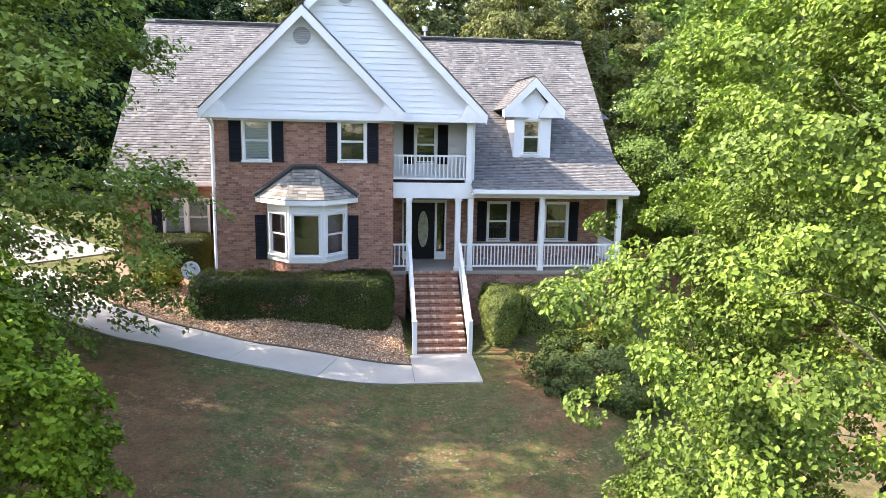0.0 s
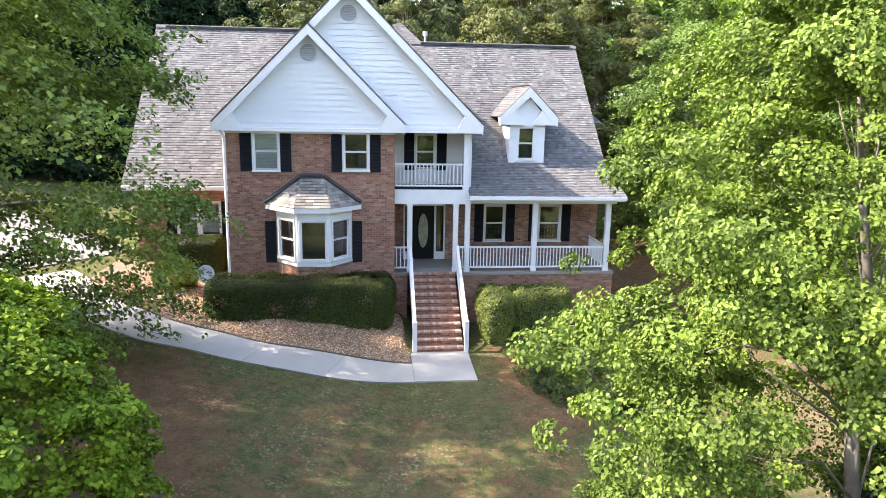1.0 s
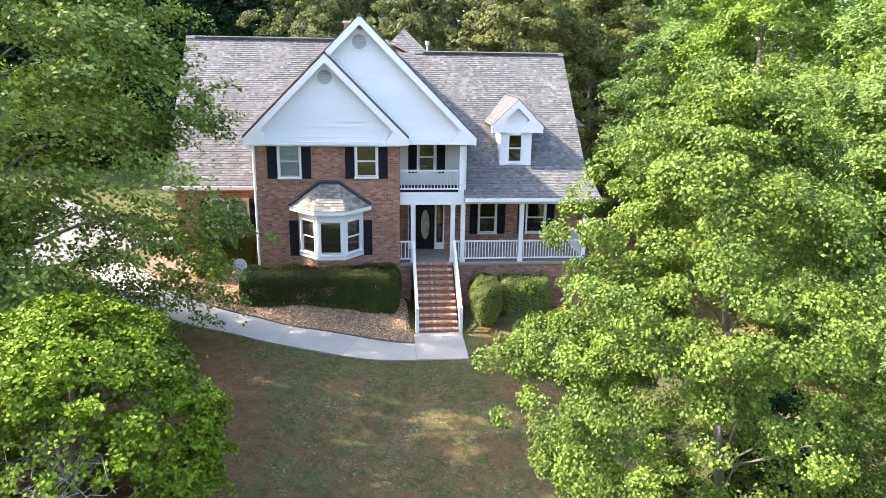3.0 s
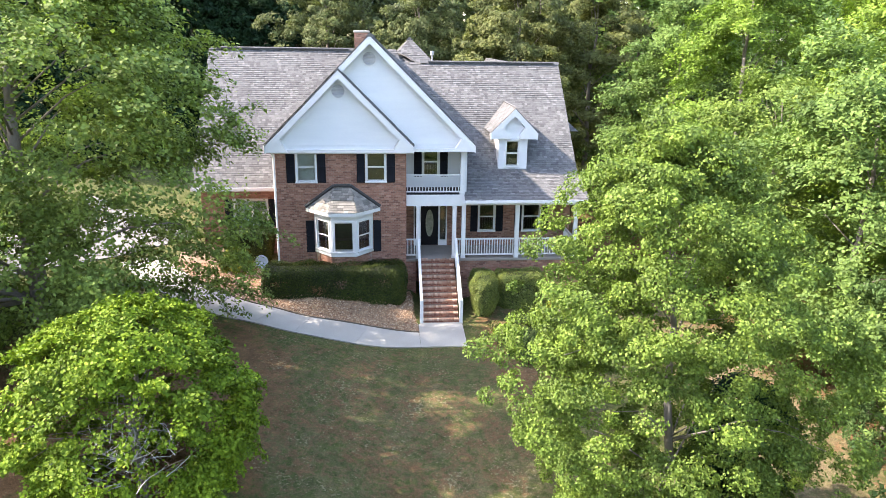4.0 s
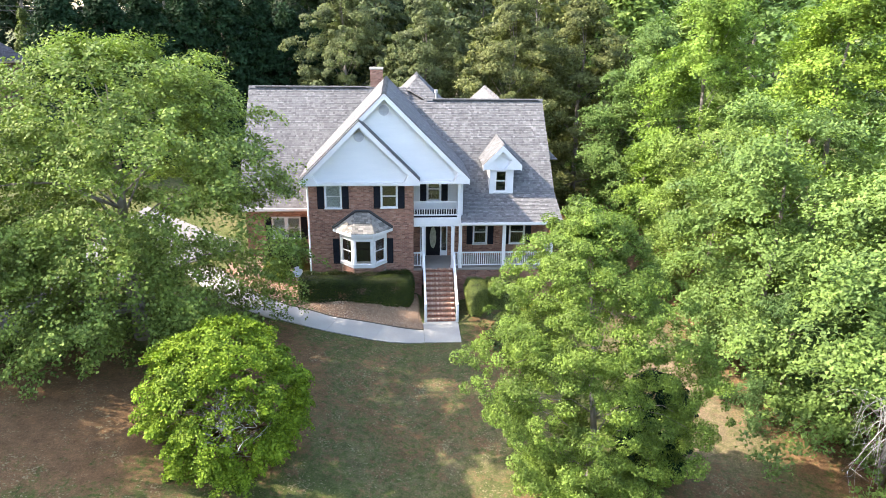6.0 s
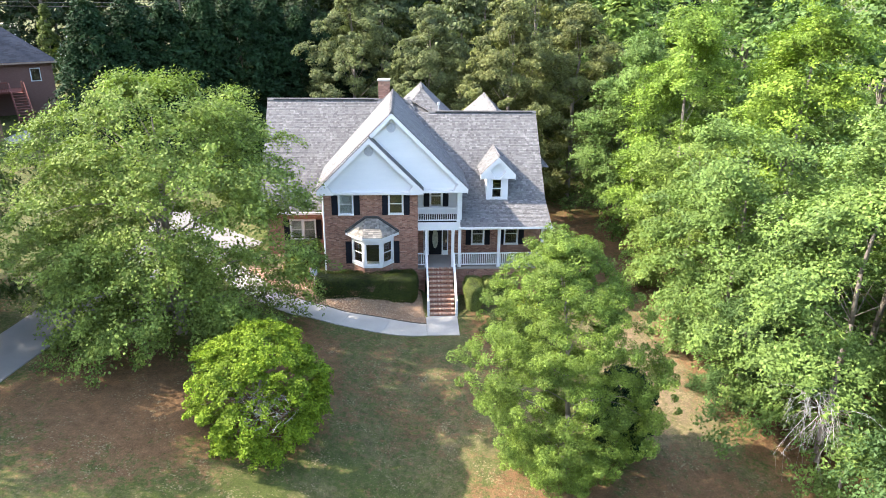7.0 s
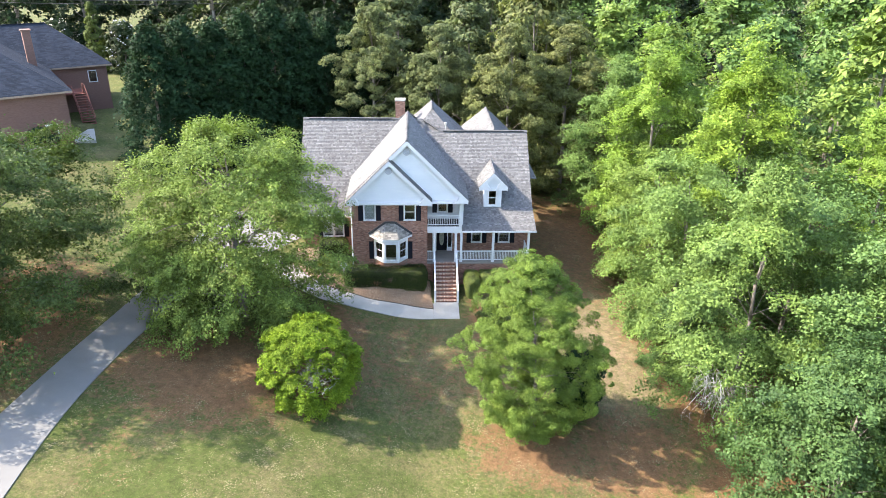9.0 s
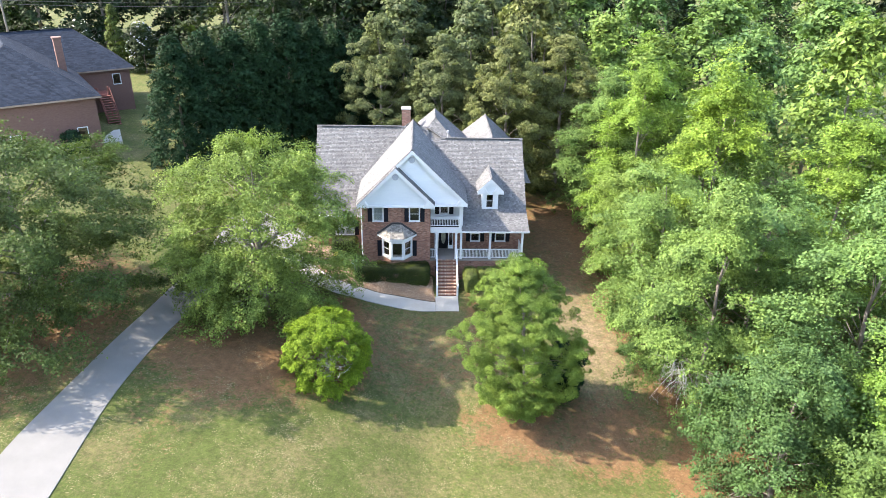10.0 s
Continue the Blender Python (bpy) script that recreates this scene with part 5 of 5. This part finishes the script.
def post(parent, x0, x1, y, z0, z1):
    b = bmesh.new()
    d = (x1 - x0)
    box(b, x0, x1, y, y + d, z0, z1, 0.012)
    box(b, x0 - 0.02, x1 + 0.02, y - 0.02, y + d + 0.02, z0, z0 + 0.12, 0.01)
    box(b, x0 - 0.02, x1 + 0.02, y - 0.02, y + d + 0.02, z1 - 0.1, z1, 0.01)
    return part("porch_post", b, WHITE, parent)


def railing(parent, p, q, z0, z1, gap=0.125, name="railing", baluster=0.035):
    """A baluster rail between two points at one level."""
    p, q = Vector((*p, 0)), Vector((*q, 0))
    d = (q - p).normalized()
    s = Vector((-d.y, d.x, 0))
    holder = bmesh.new()

    def rail(b, a, c, lo, hi, w):
        vs = [a + s * w, c + s * w, c - s * w, a - s * w]
        l = [b.verts.new(v + Vector((0, 0, lo))) for v in vs]
        h = [b.verts.new(v + Vector((0, 0, hi))) for v in vs]
        b.faces.new(l)
        b.faces.new(h)
        for i in range(4):
            b.faces.new([l[i], l[(i + 1) % 4], h[(i + 1) % 4], h[i]])
    rail(holder, p, q, z1 - 0.06, z1, 0.04)
    r = part(name, holder, WHITE, parent, "white baluster railing")
    holder = bmesh.new()
    rail(holder, p, q, z0, z0 + 0.06, 0.03)
    part("bottom_rail", holder, WHITE, r)
    n = max(int((q - p).length / gap), 2)
    shared = None
    for i in range(n):
        c = p.lerp(q, (i + 0.5) / n)
        if shared is None:
            b = bmesh.new()
            rail(b, -d * baluster / 2, d * baluster / 2, z0 + 0.06, z1 - 0.06, baluster / 2)
            ob = part("baluster", b, WHITE, r)
            shared = ob.data
        else:
            ob = new("baluster", shared)
            ob.parent = r
        ob.location = c
    return r


post(house, 1.10, 1.30, 0.36, 5.21, 7.3)
railing(house, (-1.42, 0.42), (1.10, 0.42), 5.32, 6.16, 0.135)
for a in (-0.95, 0.765, 1.21, 3.78, 6.62):
    post(house, a, a + 0.19, 0.37, FLOOR, 4.86 if a > 1.0 else 4.67)
railing(house, (-1.42, 0.46), (-0.95, 0.46), FLOOR + 0.13, 3.06)
railing(house, (0.955, 0.46), (1.21, 0.46), FLOOR + 0.13, 3.06)
railing(house, (1.40, 0.46), (3.78, 0.46), FLOOR + 0.13, 3.06)
railing(house, (3.97, 0.46), (6.62, 0.46), FLOOR + 0.13, 3.06)
railing(house, (6.72, 0.56), (6.72, 2.6), FLOOR + 0.13, 3.06)
bm = bmesh.new()
box(bm, -1.43, 7.0, 0.28, 2.6, FLOOR - 0.10, FLOOR)
part("porch_floor", bm, PORCH_FLOOR, house, "grey porch floor")
brick_wall(house, "porch_base", 1.0, 7.0, -0.3, FLOOR - 0.10, 0.34, (), label="dark brick porch base")
brick_wall(house, "porch_base", -1.43, -0.95, -0.3, FLOOR - 0.10, 0.34, ())
side_wall(house, "porch_base", 7.0, 0.6, 2.6, -0.3, FLOOR - 0.1, 1)
bar("porch_beam", WHITE, house, 1.40, 7.0, 0.36, 0.54, 4.70, 4.86)

# front door with sidelights
bm = bmesh.new()
for a, b, c, d in ((-0.98, -0.92, FLOOR, 4.40), (-0.70, -0.62, FLOOR, 4.40), (0.26, 0.34, FLOOR, 4.40), (0.64, 0.70, FLOOR, 4.40), (-0.92, 0.64, 4.29, 4.40)):
    box(bm, a, b, 2.57, 2.70, c, d)
box(bm, -0.92, -0.70, 2.58, 2.68, FLOOR, 2.40)
box(bm, 0.34, 0.64, 2.58, 2.68, FLOOR, 2.40)
entry = part("front_door", bm, WHITE, house, "black front door with oval glass and white sidelights")
bm = bmesh.new()
box(bm, -0.62, 0.26, 2.62, 2.66, FLOOR + 0.02, 4.29)
for i in range(24):
    a, c = 2 * math.pi * i / 24, 2 * math.pi * (i + 1) / 24
    q = [(-0.18 + rx * math.cos(t), 2.615 - h, 3.27 + rz * math.sin(t)) for rx, rz, h, t in ((0.235, 0.74, 0.0, a), (0.235, 0.74, 0.0, c), (0.20, 0.70, 0.02, c), (0.20, 0.70, 0.02, a))]
    bm.faces.new([bm.verts.new(v) for v in q])
leaf = part("door_leaf", bm, DOOR_BLACK, entry)
bm = bmesh.new()
bm.faces.new([bm.verts.new((-0.18 + 0.2 * math.cos(2 * math.pi * i / 28), 2.610, 3.27 + 0.70 * math.sin(2 * math.pi * i / 28))) for i in range(28)])
part("oval_glass", bm, PALE_OVAL, leaf, "pale oval glass with painted reflection")
bar("sidelight_pane", GLASS, entry, 0.36, 0.62, 2.63, 2.635, 2.40, 4.29)
bar("sidelight_pane", GLASS, entry, -0.91, -0.71, 2.63, 2.635, 2.40, 4.29)

# ---- front steps ----
steps = thing("front_steps", "eleven red brick steps with white sloped handrails", "steps", at=(0, 0, 0))
RISE, RUN, Y0 = FLOOR / 11, 0.285, -2.62
for i in range(11):
    bm = bmesh.new()
    y = Y0 + i * RUN
    z = RISE * (i + 1)
    box(bm, -0.80, 0.84, y, min(y + RUN + 0.02, 0.34), 0.0 if i == 0 else z - RISE - 0.05, z - 0.06)
    st = part("step", bm, MORTAR, steps)
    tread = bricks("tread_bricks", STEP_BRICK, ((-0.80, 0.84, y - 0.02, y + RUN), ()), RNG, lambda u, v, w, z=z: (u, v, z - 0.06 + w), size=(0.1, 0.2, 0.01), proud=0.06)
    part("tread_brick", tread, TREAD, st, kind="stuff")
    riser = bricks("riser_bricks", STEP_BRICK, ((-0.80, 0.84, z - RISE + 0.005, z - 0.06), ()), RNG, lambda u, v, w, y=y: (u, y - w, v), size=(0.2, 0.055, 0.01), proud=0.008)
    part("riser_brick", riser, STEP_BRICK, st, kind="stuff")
for x in (-0.90, 0.86):
    b = bmesh.new()
    box(b, x, x + 0.15, Y0 - 0.06, Y0 + 0.09, 0, 1.12, 0.012)
    part("newel_post", b, WHITE, steps)
    b = bmesh.new()
    ya, yb = Y0 + 0.05, 0.40
    za, zb = 0.98, 3.02
    prism(b, [(ya, za), (yb, zb), (yb, zb + 0.09), (ya, za + 0.09)], "x", x + 0.02, x + 0.13)
    prism(b, [(ya, za - 0.72), (yb, zb - 0.72), (yb, zb - 0.63), (ya, za - 0.63)], "x", x + 0.03, x + 0.12)
    hr = part("handrail", b, WHITE, steps, "white sloped handrail")
    for i in range(1, 22):
        f = i / 22
        y = ya + (yb - ya) * f
        z = za + (zb - za) * f
        bar("baluster", WHITE, hr, x + 0.055, x + 0.09, y - 0.017, y + 0.017, z - 0.65, z + 0.02)


# ---- the neighbour's house ----
near_house = thing("neighbour_house", "long brick house with blue-grey hip roof on rising ground", "house")
GZ = 5.0


def plain_brick(parent, x0, x1, y0, y1, z0, z1, name="brick_block"):
    bm = bmesh.new()
    box(bm, x0, x1, y0, y1, z0, z1)
    return part(name, bm, FAR_BRICK, parent)


FAR_BRICK = surface("far_brick", (0.125, 0.066, 0.052), (0.20, 0.112, 0.088), 0.9, 4.0, 30.0, 0.6, 0.01, stretch=(1, 1, 3))


def hip(parent, x0, x1, y0, y1, z, rise, inset, name="hip_roof", along_y=False):
    """A hip roof over a rectangle, its ridge along x or y."""
    xm, ym = (x0 + x1) / 2, (y0 + y1) / 2
    a, b = (x0 + inset, ym, z + rise), (x1 - inset, ym, z + rise)
    c, d = (xm, y0 + inset, z + rise), (xm, y1 - inset, z + rise)
    planes = ([(x0, y0, z), (x1, y0, z), b, a], [(x1, y1, z), (x0, y1, z), a, b], [(x1, y0, z), (x1, y1, z), b], [(x0, y1, z), (x0, y0, z), a])
    if along_y:
        planes = ([(x0, y0, z), (x1, y0, z), c], [(x1, y0, z), (x1, y1, z), d, c], [(x1, y1, z), (x0, y1, z), d], [(x0, y1, z), (x0, y0, z), c, d])
    for c in planes:
        bm = bmesh.new()
        slab(bm, c, 0.12)
        deck = part(name, bm, ROOF_FELT, parent)
        part("shingle_layer", shingles("shingle_layer", c, RNG, 0.17, 0.5, 0.6), SLATE, deck, kind="stuff")
    bm = bmesh.new()
    box(bm, x0, x1, y0 - 0.02, y0 + 0.1, z - 0.2, z - 0.02)
    box(bm, x1 - 0.1, x1 + 0.02, y0, y1, z - 0.2, z - 0.02)
    part("fascia", bm, MORTAR, parent)


near_house.matrix_basis = pose(-37.4, 22.2, 0, 0, 0, 33.5)
plain_brick(near_house, -14.4, -0.6, 0.6, 14.4, GZ - 1.5, 11.0)
hip(near_house, -15.0, 0.0, 0.0, 24.0, 11.1, 5.0, 7.4, along_y=True)
plain_brick(near_house, -14, 6.3, 15.0, 26.4, GZ - 1.5, 10.9)
hip(near_house, -14.6, 6.9, 14.4, 27.0, 11.1, 4.4, 5.6)
for x0, x1, z0, z1, y in ((4.1, 5.1, 9.0, 10.4, 15.0), (-3.0, -1.9, 6.2, 7.8, 0.6), (-9.5, -8.4, 6.2, 7.8, 0.6)):
    w = part("window", window_frame(x0, x1, z0, z1, y, 0.09), WHITE, near_house)
    bar("pane", GLASS, w, x0 + 0.09, x1 - 0.09, y - 0.02, y - 0.012, z0 + 0.09, z1 - 0.09)
bm = bmesh.new()
box(bm, -2.4, -1.6, 9.6, 10.4, 11.5, 16.0)
box(bm, -2.5, -1.5, 9.5, 10.5, 16.0, 16.15)
part("chimney", bm, FAR_BRICK, near_house, "tall brick chimney")
bm = bmesh.new()
box(bm, -0.5, 3.0, 12.4, 15.0, 8.2, 8.4)
for x in (-0.4, 2.8):
    box(bm, x, x + 0.15, 12.4, 12.55, 4.6, 9.4)
box(bm, -0.4, 1.6, 12.4, 12.48, 9.25, 9.4)
deck = part("deck", bm, DECK_RED, near_house, "red-stained timber deck")
for i in range(13):
    bar("baluster", DECK_RED, deck, -0.3 + i * 0.15, -0.25 + i * 0.15, 12.41, 12.46, 8.4, 9.25)
for i in range(13):
    y, z = 12.4 - i * 0.3, 8.3 - i * 0.235
    bar("deck_step", DECK_RED, near_house, 1.7, 3.0, y - 0.3, y, z - 0.06, z)
for x in (1.65, 3.0):
    bm = bmesh.new()
    prism(bm, [(12.4, 9.2), (8.5, 6.1), (8.5, 6.22), (12.4, 9.32)], "x", x, x + 0.07)
    prism(bm, [(12.4, 8.05), (8.5, 5.0), (8.5, 5.25), (12.4, 8.3)], "x", x, x + 0.07)
    part("stair_rail", bm, DECK_RED, near_house, "red timber stair rail")
pad = bmesh.new()
prism(pad, [(-38.6, 23.2), (-36.9, 24.2), (-39.0, 28.8), (-41.3, 27.6)], "z", 4.9, 5.4)
tagged(part("patio", pad, CONCRETE, None, "small concrete pad beside the neighbour's stair", "structure"), category="patio")
shrub("round_bush", 61, -40.2, 19.6, 1.4, 1.3, 2.1, LEAF_DARK, "round dark bush by the neighbour's wall", 60, 60, 0.2, 0.5)
